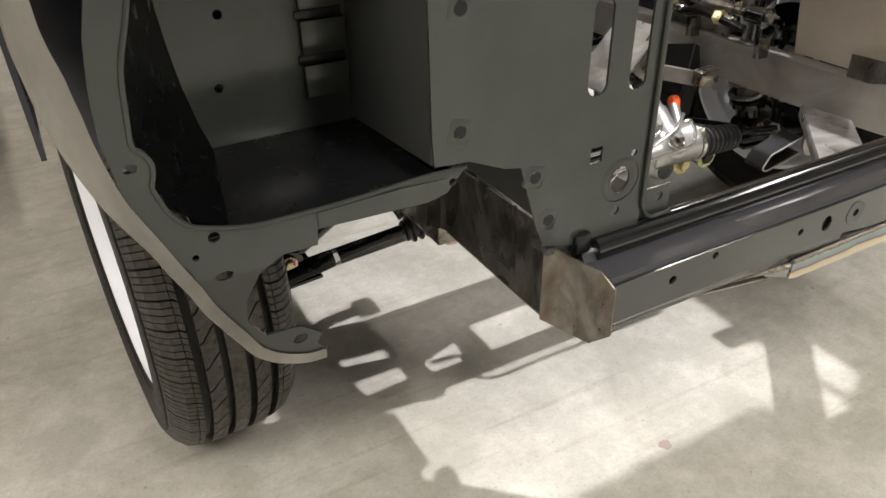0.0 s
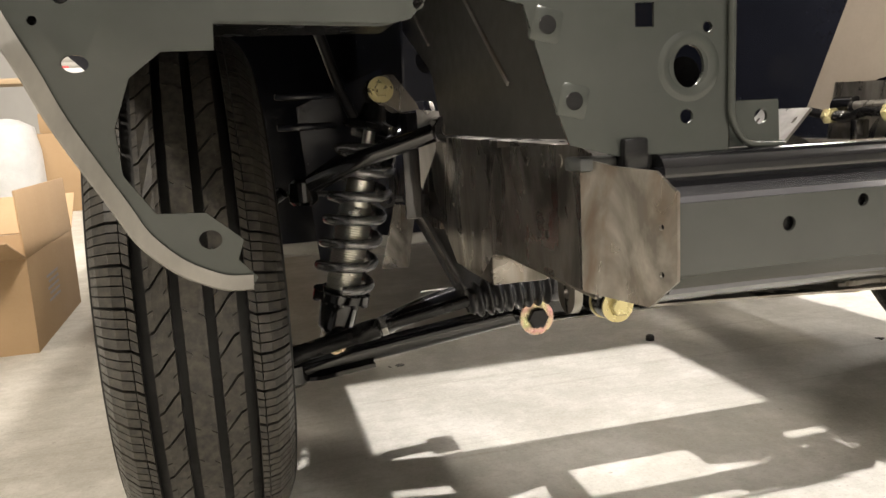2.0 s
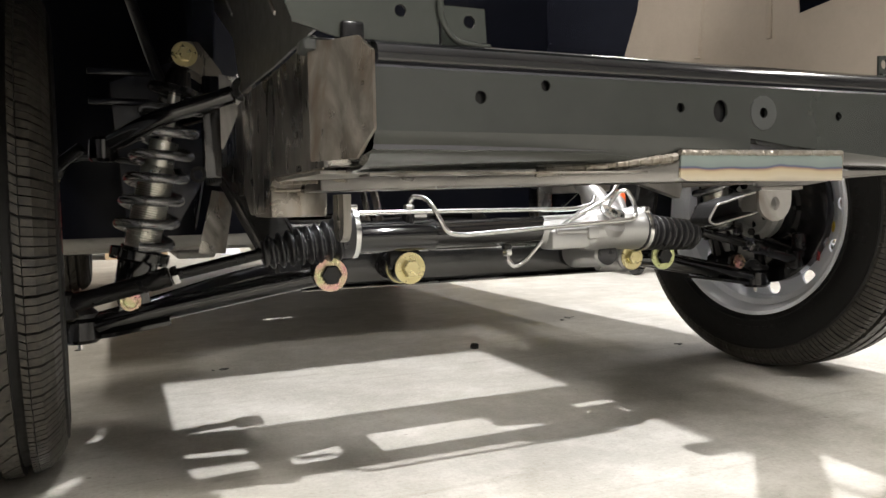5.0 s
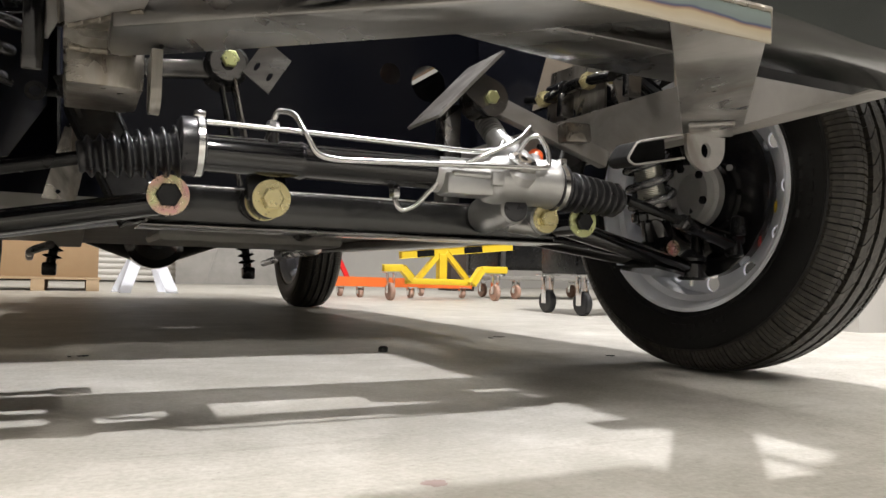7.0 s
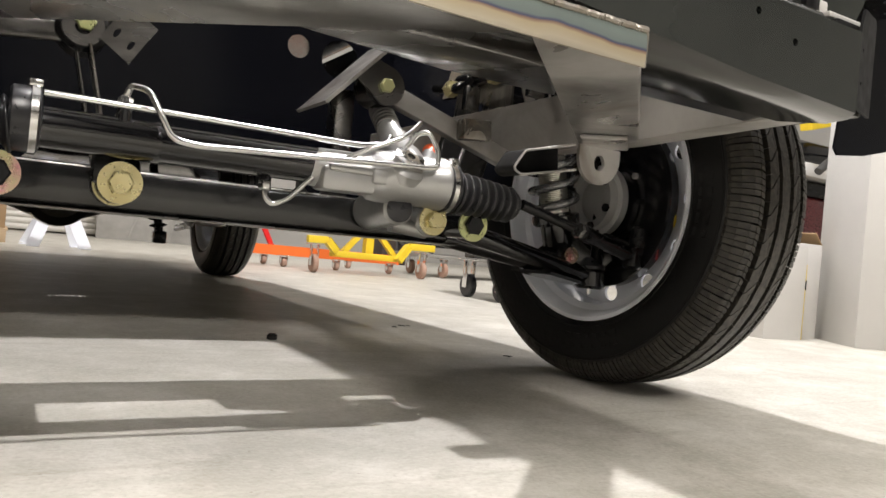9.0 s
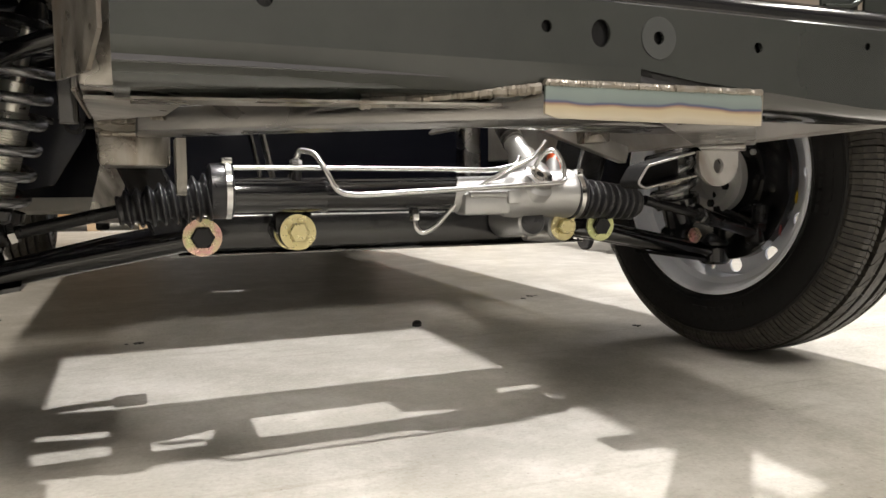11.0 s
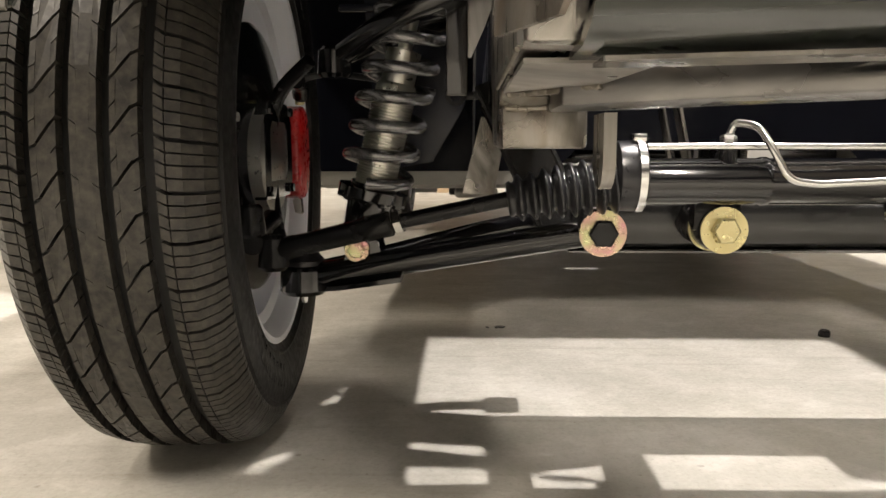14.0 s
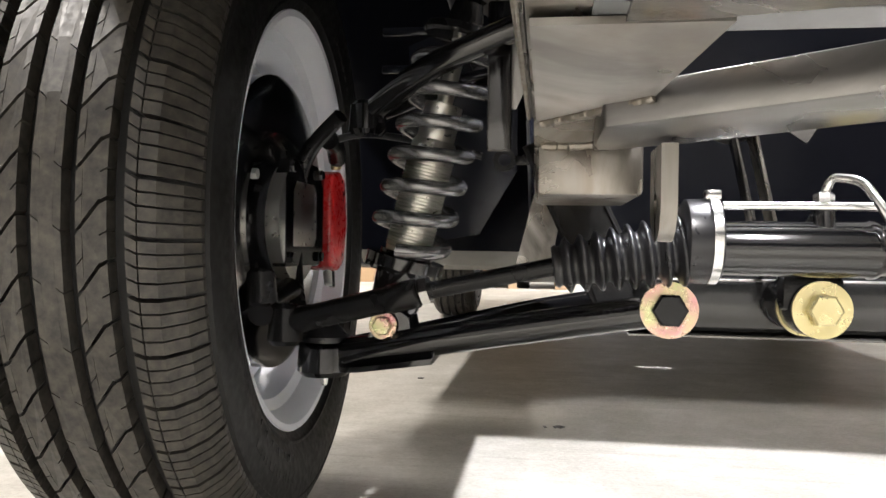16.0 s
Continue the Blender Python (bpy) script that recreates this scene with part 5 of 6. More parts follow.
def left_wing():
    s = -1
    # wing: outer plate with lobe, flange and lip
    edge_out = [(0.709, 0.449), (0.713, 0.443), (0.734, 0.444), (0.766, 0.460), (0.790, 0.487), (0.800, 0.511), (0.814, 0.540), (0.830, 0.575), (0.841, 0.611), (0.851, 0.636), (0.864, 0.673), (0.875, 0.707), (0.881, 0.754),
                (0.879, 0.795), (0.874, 0.829), (0.867, 0.854), (0.840, 0.950), (0.810, 1.020)]
    opening = [(0.785, 1.020), (0.820, 0.920), (0.843, 0.838), (0.855, 0.805), (0.858, 0.772), (0.8605, 0.745), (0.852, 0.738), (0.848, 0.728), (0.850, 0.718), (0.853, 0.710), (0.846, 0.686), (0.832, 0.667), (0.786, 0.653), (0.700, 0.653), (0.610, 0.658), (0.567, 0.657)]
    oo = edge_out + opening + [(0.588, 0.634), (0.610, 0.629), (0.723, 0.633), (0.724, 0.616), (0.758, 0.616), (0.780, 0.600), (0.794, 0.568), (0.794, 0.535), (0.776, 0.506), (0.742, 0.504), (0.717, 0.481), (0.7225, 0.465)]
    hs = [circle(s * 0.582, 0.644, 0.0040), circle(s * 0.814, 0.652, 0.0052), circle(s * 0.811, 0.610, 0.0085, 0.0055), circle(s * 0.832, 0.637, 0.0030), circle(s * 0.741, 0.483, 0.0085, 0.0075), circle(s * 0.865, 0.728, 0.0060, 0.0040)]
    wb = plate(B(), [(s * x, z) for x, z in oo], hs, "y", -0.4735, -0.4705)
    w = part("wing_plate", swept_back(wb), PRIMER, car, "grey primer wing plate with a rounded lower lobe")
    lp = rounded([(s * x, 0, z) for x, z in edge_out[1:]], 0.03, 4)
    reach = ((0.44, -0.009, 0.002), (0.60, -0.007, 0.004), (0.66, -0.004, 0.007), (0.70, 0.000, 0.014), (0.74, 0.003, 0.022), (0.775, 0.007, 0.031), (0.805, 0.014, 0.038), (0.836, 0.027, 0.047), (0.86, 0.035, 0.053), (1.03, 0.085, 0.105))
    bm = B()
    rows = []
    for k, p in enumerate(lp):
        z = min(1.02, p.z)
        lo = [q for q in reach if q[0] <= z][-1]
        hi = [q for q in reach if q[0] > z][0]
        f = (z - lo[0]) / (hi[0] - lo[0])
        g0, g1 = lo[1] + f * (hi[1] - lo[1]), lo[2] + f * (hi[2] - lo[2])
        t = (lp[min(k + 1, len(lp) - 1)] - lp[max(k - 1, 0)]).normalized()
        nn = Vector((-t.z, 0, t.x))
        if nn.x * s < 0 or (abs(nn.x) < 0.3 and nn.z > 0):
            nn = -nn
        fwd = 0.45 * (g1 - g0)
        rows.append([bm.verts.new(p + nn * a + Vector((0, b, 0))) for a, b in ((g0, -0.4755), (g1, -0.4755 - fwd), (g1 + 0.0015, -0.4735 - fwd), (g0 + 0.001, -0.4736))])
    for a, b in zip(rows, rows[1:]):
        for k in range(4):
            bm.faces.new((a[k], a[(k + 1) % 4], b[(k + 1) % 4], b[k]))
    bm.faces.new(rows[0])
    bm.faces.new(rows[-1][::-1])
    part("outer_lip", swept_back(bm), LIP, w, "worn metal edge lip")
    part("stiffener", box(B(), S(s, 0.790, -0.466, 0.622), S(s, 0.838, -0.458, 0.652), 0.002), SATIN, w)
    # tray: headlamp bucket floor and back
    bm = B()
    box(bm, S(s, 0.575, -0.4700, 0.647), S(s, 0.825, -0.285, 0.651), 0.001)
    part("tray_floor", bm, SATIN, w, "black tray floor")
    back = [(0.766, 0.648), (0.776, 0.680), (0.785, 0.720), (0.791, 0.760), (0.795, 0.800), (0.798, 0.900), (0.800, 1.02)]
    bm = plate(B(), [(s * x, z) for x, z in [(0.606, 0.648)] + back + [(0.606, 1.02)]], [circle(s * 0.749, 0.713, 0.005), circle(s * 0.738, 0.786, 0.005)], "y", -0.285, -0.282)
    part("tray_back", bm, PRIMER, w, "grey primer back sheet with two holes")
    for k in range(5):
        bm = box(B(), S(s, 0.608, -0.293, 0.686 + 0.047 * k), S(s, 0.658, -0.2855, 0.722 + 0.047 * k), 0.002)
        part("pressed_rib", bm, PRIMER, w)
        # black strip painted in for the shade between the ribs
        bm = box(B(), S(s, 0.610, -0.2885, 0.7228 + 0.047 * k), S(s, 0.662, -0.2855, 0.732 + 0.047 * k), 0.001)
        part("rib_shade_strip", bm, SATIN, w)
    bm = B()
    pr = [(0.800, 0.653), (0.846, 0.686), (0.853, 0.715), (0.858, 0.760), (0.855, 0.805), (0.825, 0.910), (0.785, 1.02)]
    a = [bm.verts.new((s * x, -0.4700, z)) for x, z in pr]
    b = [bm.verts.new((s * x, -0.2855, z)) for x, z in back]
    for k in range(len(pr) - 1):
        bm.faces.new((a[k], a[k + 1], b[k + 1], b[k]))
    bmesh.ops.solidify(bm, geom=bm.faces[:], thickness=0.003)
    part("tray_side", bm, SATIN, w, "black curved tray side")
    edge = rounded([S(s, x, -0.4740, z) for x, z in reversed(opening)], 0.02, 3)
    part("rolled_edge", sweep(B(), edge, 0.0024, 8), PRIMER, w)
    # lower tab bracket behind the flange
    bm = plate(B(), [(s * 0.722, 0.6345), (s * 0.600, 0.6310), (s * 0.590, 0.650), (s * 0.640, 0.652), (s * 0.722, 0.650)], [], "y", -0.4750, -0.4736)
    part("flange_patch", bm, PRIMER, w)


def nose(s):
    out = [(s * x, z) for x, z in ((0.333, 0.527), (0.333, 1.02), (0.608, 1.02), (0.606, 0.700), (0.604, 0.667), (0.566, 0.664), (0.525, 0.646), (0.505, 0.642), (0.488, 0.585), (0.471, 0.538), (0.430, 0.527))]

    def slot(x0, x1, z0, z1):
        r = (x1 - x0) / 2
        return circle(x0 + r, z0 + r, r)[10:] + circle(x0 + r, z1 - r, r)[:10]

    hs = [slot(*sorted((s * 0.427, s * 0.401)), 0.700, 0.800), slot(*sorted((s * 0.373, s * 0.349)), 0.697, 0.800)]
    hs += [circle(s * 0.369, 0.5935, 0.0135, 0.0165), circle(s * 0.371, 0.555, 0.0058), [(s * 0.399, 0.624), (s * 0.415, 0.624), (s * 0.415, 0.642), (s * 0.399, 0.642)],
           circle(s * 0.3525, 0.623, 0.0042)]
    if s > 0:
        out = [(0.333, 0.527), (0.333, 1.02), (0.608, 1.02), (0.606, 0.700), (0.562, 0.664), (0.545, 0.616), (0.523, 0.555), (0.510, 0.533), (0.430, 0.527)]
        hs = hs[:2] + [circle(0.434, 0.579, 0.0195, 0.0220), circle(0.398, 0.554, 0.0085), circle(0.503, 0.571, 0.0055)]
    ob = part("radiator_support", plate(B(), out, hs, "y", -0.4785, -0.4755), PRIMER, car, "grey-green primer radiator support panel with slots and holes")
    if s < 0:
        bm = lathe(B(), (-0.369, -0.4784, 0.5935), (0, -1, 0), [(0, 0.0275), (0.0013, 0.0240), (0.0015, 0.0215), (0.0002, 0.0172)], 32, False)
    else:
        bm = lathe(B(), (0.434, -0.4784, 0.579), (0, -1, 0), [(0, 0.0270), (0.0013, 0.0250), (0.0015, 0.0235), (0.0002, 0.0222)], 32, False)
    part("pressed_ring", bm, PRIMER, ob)
    for x, z in ((0.487, 0.627), (0.467, 0.571), (0.577, 0.697), (0.576, 0.811), (0.576, 0.925))[0 if s < 0 else 3:]:
        bm = box(B(), (s * x - 0.0125, -0.4798, z - 0.0135), (s * x + 0.0125, -0.4720, z + 0.0135), 0.005, Matrix.Translation((s * x, 0, z)) @ Matrix.Rotation(radians(-14 * s), 4, "Y") @ Matrix.Translation((-s * x, 0, -z)))
        boss = part("pressed_boss", bm, PRIMER, ob, "raised square pressing")
        # black disc painted on for the shade in the boss hole
        part("boss_hole", lathe(B(), (s * x, -0.4799, z), (0, -1, 0), [(0, 0.0070), (0.0006, 0.0064), (0.0007, 0.0030)], 18), SATIN, boss)
    # folded flange along the inner edge, and the foot with its bolt tab
    bm = sweep(B(), rounded([(s * 0.3325, -0.481, 1.02), (s * 0.3325, -0.481, 0.550), (s * 0.318, -0.479, 0.530), (s * 0.278, -0.474, 0.528)], 0.022), 0.0032, 10)
    part("edge_bead", bm, PRIMER, ob)
    bt = [(0.280, 0.528), (0.328, 0.528), (0.328, 0.565), (0.282, 0.565)] if s < 0 else [(0.276, 0.526), (0.330, 0.526), (0.330, 0.557), (0.276, 0.553)]
    bm = plate(B(), [(s * x, z) for x, z in bt], [circle(s * (0.2985 if s < 0 else 0.286), 0.5515 if s < 0 else 0.543, 0.0062)], "y", -0.4725, -0.4695)
    part("bolt_tab", bm, PRIMER, ob, "primer tab with a bolt hole")
    bm = box(B(), S(s, 0.46, -0.472, 0.516), S(s, 0.35, -0.440, 0.5275), 0.003)
    part("foot", bm, PRIMER_DARK, ob)
    bm = plate(B(), [(-0.475, 0.668), (-0.285, 0.653), (-0.285, 1.02), (-0.475, 1.02)], [], "x", s * 0.606, s * 0.603)
    part("side_return", bm, PRIMER_DARK, ob)
    if s > 0:
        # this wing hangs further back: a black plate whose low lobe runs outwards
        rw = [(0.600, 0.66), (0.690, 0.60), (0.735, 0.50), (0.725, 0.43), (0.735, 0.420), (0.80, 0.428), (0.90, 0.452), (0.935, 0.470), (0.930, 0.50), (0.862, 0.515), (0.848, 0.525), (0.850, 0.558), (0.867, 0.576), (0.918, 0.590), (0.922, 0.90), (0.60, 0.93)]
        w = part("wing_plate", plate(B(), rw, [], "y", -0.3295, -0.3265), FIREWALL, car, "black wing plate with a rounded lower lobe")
        part("tray_floor", box(B(), (0.575, -0.4700, 0.647), (0.840, -0.330, 0.651), 0.001), SATIN, w, "black tray floor")
    else:
        left_wing()
    # inner apron over the side rail
    ap = [(-0.465, 0.5405), (-0.250, 0.5405), (-0.004, 0.546), (0.012, 0.562), (0.050, 0.628), (0.070, 0.642), (0.300, 0.742), (0.44, 0.790), (0.46, 1.02), (-0.474, 1.02), (-0.474, 0.66)]
    holes_ap = []
    if s > 0:
        ap = [(-0.474, 0.492), (-0.06, 0.492), (-0.045, 0.600), (0.06, 0.622), (0.19, 0.600), (0.27, 0.560), (0.33, 0.545), (0.38, 0.545), (0.25, 0.80), (0.20, 1.02), (-0.475, 1.02), (-0.42, 0.70)]
        # added opening, shaped to let a lit triangle fall on the floor
        holes_ap = [[(-0.183, 0.69), (-0.160, 1.00), (-0.240, 0.94), (-0.285, 0.70)]]
    a_mat = APRON if s < 0 else TAN
    o = part("apron", plate(B(), ap, holes_ap, "x", *((-0.4405, -0.4435) if s < 0 else (0.466, 0.469))), a_mat, car, "dark grey primer inner apron" if s < 0 else "tan unpainted inner apron with a cut-out")
    if s > 0:
        for y0, y1 in ((-0.12, -0.02), (-0.36, -0.29), (0.06, 0.12)):
            bm = tube_box(B(), (0.4650, y0, 0.66), (0.4650, y1 - 0.1, 1.0), 0.012, 0.005, 0.002, (1, 0, 0))
            part("pressed_rib", bm, TAN, o)
    else:
        bm = tube_box(B(), (-0.4440, -0.272, 0.596), (-0.4440, -0.115, 0.715), 0.006, 0.004, 0.001, (1, 0, 0))
        part("pressed_rib", bm, PALE, o)
        bm = tube_box(B(), (-0.4440, 0.054, 0.671), (-0.4440, 0.214, 0.772), 0.005, 0.004, 0.001, (1, 0, 0))
        part("pressed_rib", bm, PALE, o)
    # black wheelhouse behind
    wh = [(0.18, 0.62), (0.30, 0.50), (0.70, 0.30), (0.70, 1.05), (0.16, 1.05)]
    bm = plate(B(), wh, [], "x", *((-0.455, -0.459) if s < 0 else (0.4715, 0.4755)))
    box(bm, S(s, 0.459 if s < 0 else 0.4755, 0.66, 0.29), S(s, 0.88, 0.70, 1.0), 0.01)
    part("wheelhouse", bm, NAVY, car, "black painted wheelhouse panel")


for s in (-1, 1):
    nose(s)
for s in (-1, 1):
    bm = B()
    xi = 0.444 if s < 0 else 0.548
    top = [(xi, 0.925), (0.70, 0.945), (0.84, 0.935), (0.905, 0.905), (0.925, 0.86), (0.922, 0.735), (0.918, 0.735), (0.920, 0.86), (0.900, 0.90), (0.84, 0.930), (0.70, 0.940), (xi, 0.92)]
    extrude(bm, [(s * x, z) for x, z in top], "y", -0.44, 0.68)
    # unseen plate, added to keep strip light off the top of the tyre
    part("wing_light_block", plate(B(), [(s * 0.840, 0.62), (s * 0.917, 0.70), (s * 0.917, 0.86), (s * 0.895, 0.90), (s * 0.840, 0.925)], [], "y", -0.252, -0.249), NAVY, car, "added black plate inside the wing that keeps light off the tyre")
    part("front_wing", bm, NAVY, car, "black inside of the front wing over the wheel")
    bm = plate(B(), [(s * 0.520, 0.345), (s * 0.600, 0.330), (s * 0.620, 0.60), (s * 0.470, 0.66), (s * 0.470, 0.430)], [], "y", 0.300, 0.303)
    part("splash_shield", bm, NAVY, car, "black sheet behind the coil spring")
    for z in (0.567, 0.618):
        part("inner_rib", box(B(), S(s, 0.555, 0.290, z - 0.006), S(s, 0.655, 0.2995, z + 0.006), 0.003), NAVY, car, "black pressed rib")
    bm = sweep(B(), rounded([S(s, 0.600, 0.285, 0.80), S(s, 0.575, 0.28, 0.72), S(s, 0.548, 0.28, 0.63), S(s, 0.52, 0.27, 0.56)], 0.05, 5), 0.009, 12)
    part("wiring_sleeve", bm, RUBBER, car, "black corrugated wiring sleeve")
    bm = washer(B(), S(s, 0.484, 0.246, 0.438), (0, -1, 0), 0.008, 0.0145, 0.003, 20)
    box(bm, S(s, 0.470, 0.2445, 0.432), S(s, 0.430, 0.2475, 0.444), 0.001)
    part("hose_ring", bm, SATIN, car, "small black hose ring on a tab")
    bm = plate(B(), [(s * 0.446, 0.414), (s * 0.404, 0.407), (s * 0.425, 0.290), (s * 0.476, 0.292)], [circle(s * 0.452, 0.304, 0.004)], "y", 0.388, 0.392)
    part("shield_bracket", bm, STEEL, car, "bare steel bracket")
part("top_panel", box(B(), (-0.34, -0.3995, 1.022), (0.36, -0.165, 1.034), 0.003), PRIMER, car, "grey primer panel over the nose")
part("upper_support", box(B(), (-0.64, -0.478, 1.00), (0.64, -0.40, 1.04), 0.006), PRIMER, car, "grey primer upper crossbar of the nose")

# firewall, floor pan, tunnel, rails and rear axle
fw = [(-0.86, 0.32), (-0.30, 0.32), (-0.26, 0.36), (0.26, 0.36), (0.30, 0.32), (0.86, 0.32), (0.86, 1.05), (-0.86, 1.05)]
fo = part("firewall", plate(B(), fw, [circle(0.234, 0.656, 0.026), circle(0.335, 0.645, 0.045), circle(-0.30, 0.70, 0.03)], "y", 0.640, 0.644), FIREWALL, car, "gloss black firewall with round holes")
bm = B()
# slot in the pan is added to let a streak of lamp light through
plate(bm, [(-0.80, 0.70), (0.80, 0.70), (0.80, 2.55), (-0.80, 2.55)], [[(-0.085, 1.388), (0.018, 1.388), (0.018, 1.408), (-0.085, 1.408)]], "z", 0.285, 0.315)
box(bm, (-0.78, 0.645, 0.285), (-0.30, 0.80, 0.40), 0.03)
box(bm, (0.30, 0.645, 0.285), (0.78, 0.80, 0.40), 0.03)
fp = part("floor_pan", bm, UNDER, car, "grey undercoated floor pan")
for x in (-0.45, 0.45):
    part("floor_rail", box(B(), (x - 0.045, 0.72, 0.262), (x + 0.045, 2.45, 0.284), 0.008), UNDER, fp)
part("seat_riser", box(B(), (-0.25, 0.9, 0.245), (0.22, 1.25, 0.284), 0.02), UNDER, fp)
bm = B()
sweep(bm, rounded([(0.10, 0.72, 0.30), (0.10, 1.1, 0.262), (0.30, 1.4, 0.262), (0.42, 2.3, 0.262)], 0.15), 0.024, 14)
part("exhaust_pipe", bm, STEEL_DARK, fp)
for s in (-1, 1):
    part("side_sill", box(B(), S(s, 0.80, 0.645, 0.29), S(s, 0.86, 2.35, 0.42), 0.015), NAVY, car, "black body sill")
    part("body_side", box(B(), S(s, 0.845, 0.66, 0.42), S(s, 0.88, 2.35, 1.0), 0.02), NAVY, car, "black body side")
    part("rear_quarter", box(B(), S(s, 0.87, 3.25, 0.40), S(s, 0.90, 4.1, 1.0), 0.03), NAVY, car, "black rear body side")
bm = B()
# opening in the deck is added, in line with the pan slot and lamp
plate(bm, [(-0.86, 0.6455), (0.86, 0.6455), (0.86, 4.1), (-0.86, 4.1)], [[(0.06, 1.2), (0.34, 1.2), (0.34, 1.46), (0.06, 1.46)]], "z", 1.02, 1.05)
box(bm, (-0.80, 2.5, 0.50), (0.80, 4.1, 0.54), 0.02)
box(bm, (-0.86, 4.05, 0.38), (0.86, 4.12, 1.05), 0.02)
part("body_deck", bm, NAVY, car, "dark body shell over the floor pan")
bm = B()
sweep(bm, [(-0.70, 2.86, 0.333), (0.70, 2.86, 0.333)], 0.038, 20)
sweep(bm, [(0.0, 2.72, 0.33), (0.0, 2.60, 0.33)], lambda q: 0.11 - 0.05 * q, 20)
lathe(bm, (0.0, 2.74, 0.322), (0, 1, 0), [(0, 0.10), (0.03, 0.14), (0.12, 0.145), (0.2, 0.11), (0.23, 0.05)], 28)
for s in (-1, 1):
    sweep(bm, [S(s, 0.10, 2.86, 0.33), S(s, 0.30, 2.86, 0.333)], lambda q: 0.11 - 0.07 * q, 20)
ax = part("rear_axle", bm, BLACK, car, "gloss black rear axle with its round differential")
ax.location = (-0.09, 0, 0)
for s in (-1, 1):
    bm = B()
    p0, p1 = Vector(S(s, 0.44, 2.78, 0.17)), Vector(S(s, 0.38, 2.74, 0.50))
    sweep(bm, [p0, p1], 0.02, 14)
    dd = p1 - p0
    for k in range(7):
        lathe(bm, p0 + dd * (0.15 + 0.1 * k), dd, [(0, 0.030), (0.006, 0.042), (0.012, 0.030)], 20, False)
    box(bm, p0 - Vector((0.03, 0.03, 0.03)), p0 + Vector((0.03, 0.03, 0.03)), 0.01)
    part("rear_damper", bm, SATIN, ax)
    bm = sweep(B(), rounded([S(s, 0.52, 2.80, 0.22), S(s, 0.50, 2.4, 0.24), S(s, 0.42, 2.1, 0.26)], 0.1), 0.016, 12)
    part("trailing_link", bm, STEEL_DARK, ax)

# ---------------------------------------------------------------- round the car
bm = B()
hexhead(bm, (0.224, 0.616, 0), (0, 0, 1), 0.0105, 0.011)
washer(bm, (0.224, 0.616, 0.011), (0, 0, 1), 0.005, 0.0085, 0.002, 16)
thing("loose_nut", bm, SATIN, "small dark loose nut lying on the concrete", "nut")
rnd = random.Random(11)
for x, y in ((-0.733, 1.12), (-0.416, 0.677), (-0.40, 0.68), (0.71, 0.40), (0.72, 0.93), (0.66, 0.90), (-0.2, -0.75)):
    bm = B()
    for k in range(3):
        a = rnd.uniform(0, 6.28)
        box(bm, (-0.006, -0.0025, 0), (0.006, 0.0025, 0.0012), 0.0004, Matrix.Translation((x + rnd.uniform(-0.014, 0.014), y + rnd.uniform(-0.008, 0.008), 0.0003)) @ Matrix.Rotation(a, 4, "Z"))
    thing("debris", bm, DARK_STEEL, "dark flakes of dirt lying on the concrete", "debris", "floor debris")


def carton(name, place, size, turn, mat, label, group="", flaps=(), inner=None):
    """A folded carton: walls of card with thickness, closed or open top."""
    w, d, h = size
    t = 0.005
    ob = empty(name, place, label, "box", group)
    ob.rotation_euler = (0, 0, radians(turn))
    for a, b in (((0, 0, 0), (w, t, h)), ((0, d - t, 0), (w, d, h)), ((0, t, 0), (t, d - t, h)), ((w - t, t, 0), (w, d - t, h)), ((t, t, 0), (w - t, d - t, t))):
        part("carton_wall", box(B(), a, b, 0.0012), mat, ob)
    if not flaps:
        bm = box(B(), (0.002, 0.001, h - t), (w - 0.002, d / 2 - 0.001, h), 0.001)
        part("flap", bm, mat, ob)
        bm = box(B(), (0.002, d / 2 + 0.001, h - t), (w - 0.002, d - 0.001, h), 0.001)
        part("flap", bm, mat, ob)
    for side, angle in flaps:
        ln = min(w, d) / 2
        if side == "back":
            m = Matrix.Translation((0, d, h)) @ Matrix.Rotation(radians(angle), 4, "X")
            bm = box(B(), (0, -t, 0), (w, 0, ln), 0.001, m)
        elif side == "front":
            m = Matrix.Translation((0, 0, h)) @ Matrix.Rotation(radians(-angle), 4, "X")
            bm = box(B(), (0, 0, 0), (w, t, ln), 0.001, m)
        elif side == "left":
            m = Matrix.Translation((0, 0, h)) @ Matrix.Rotation(radians(angle), 4, "Y")
            bm = box(B(), (0, 0, 0), (t, d, ln), 0.001, m)
        else:
            m = Matrix.Translation((w, 0, h)) @ Matrix.Rotation(radians(-angle), 4, "Y")
            bm = box(B(), (-t, 0, 0), (0, d, ln), 0.001, m)
        part("flap", bm, inner or mat, ob)
    return ob


b1 = carton("cardboard_box", (-1.675, 1.185, 0), (0.37, 0.67, 0.262), 2, CARD, "open brown cardboard box with a raised flap", flaps=(("right", 2), ("left", -60), ("front", -70), ("back", -50)))
bm = B()
for k in range(5):
    box(bm, (0.3702, 0.20 + (k % 2) * 0.02, 0.10 + 0.018 * k), (0.3708, 0.36, 0.108 + 0.018 * k), 0)
part("print_bar", bm, GREY_INK, b1, "plain bars of faded print")
b2 = carton("cardboard_box", (-2.36, 5.9, 0.0), (0.52, 0.5, 0.66), 3, CARD, "closed brown cardboard box on the floor", "stacked boxes")
b3 = carton("cardboard_box", (-2.34, 5.92, 0.662), (0.50, 0.45, 0.16), 3, CARD, "flat brown cardboard box on another box", "stacked boxes")
b4 = carton("white_box", (-2.31, 5.93, 0.824), (0.46, 0.42, 0.36), 3, WHITE, "white carton with red and grey print on a stack", "stacked boxes")
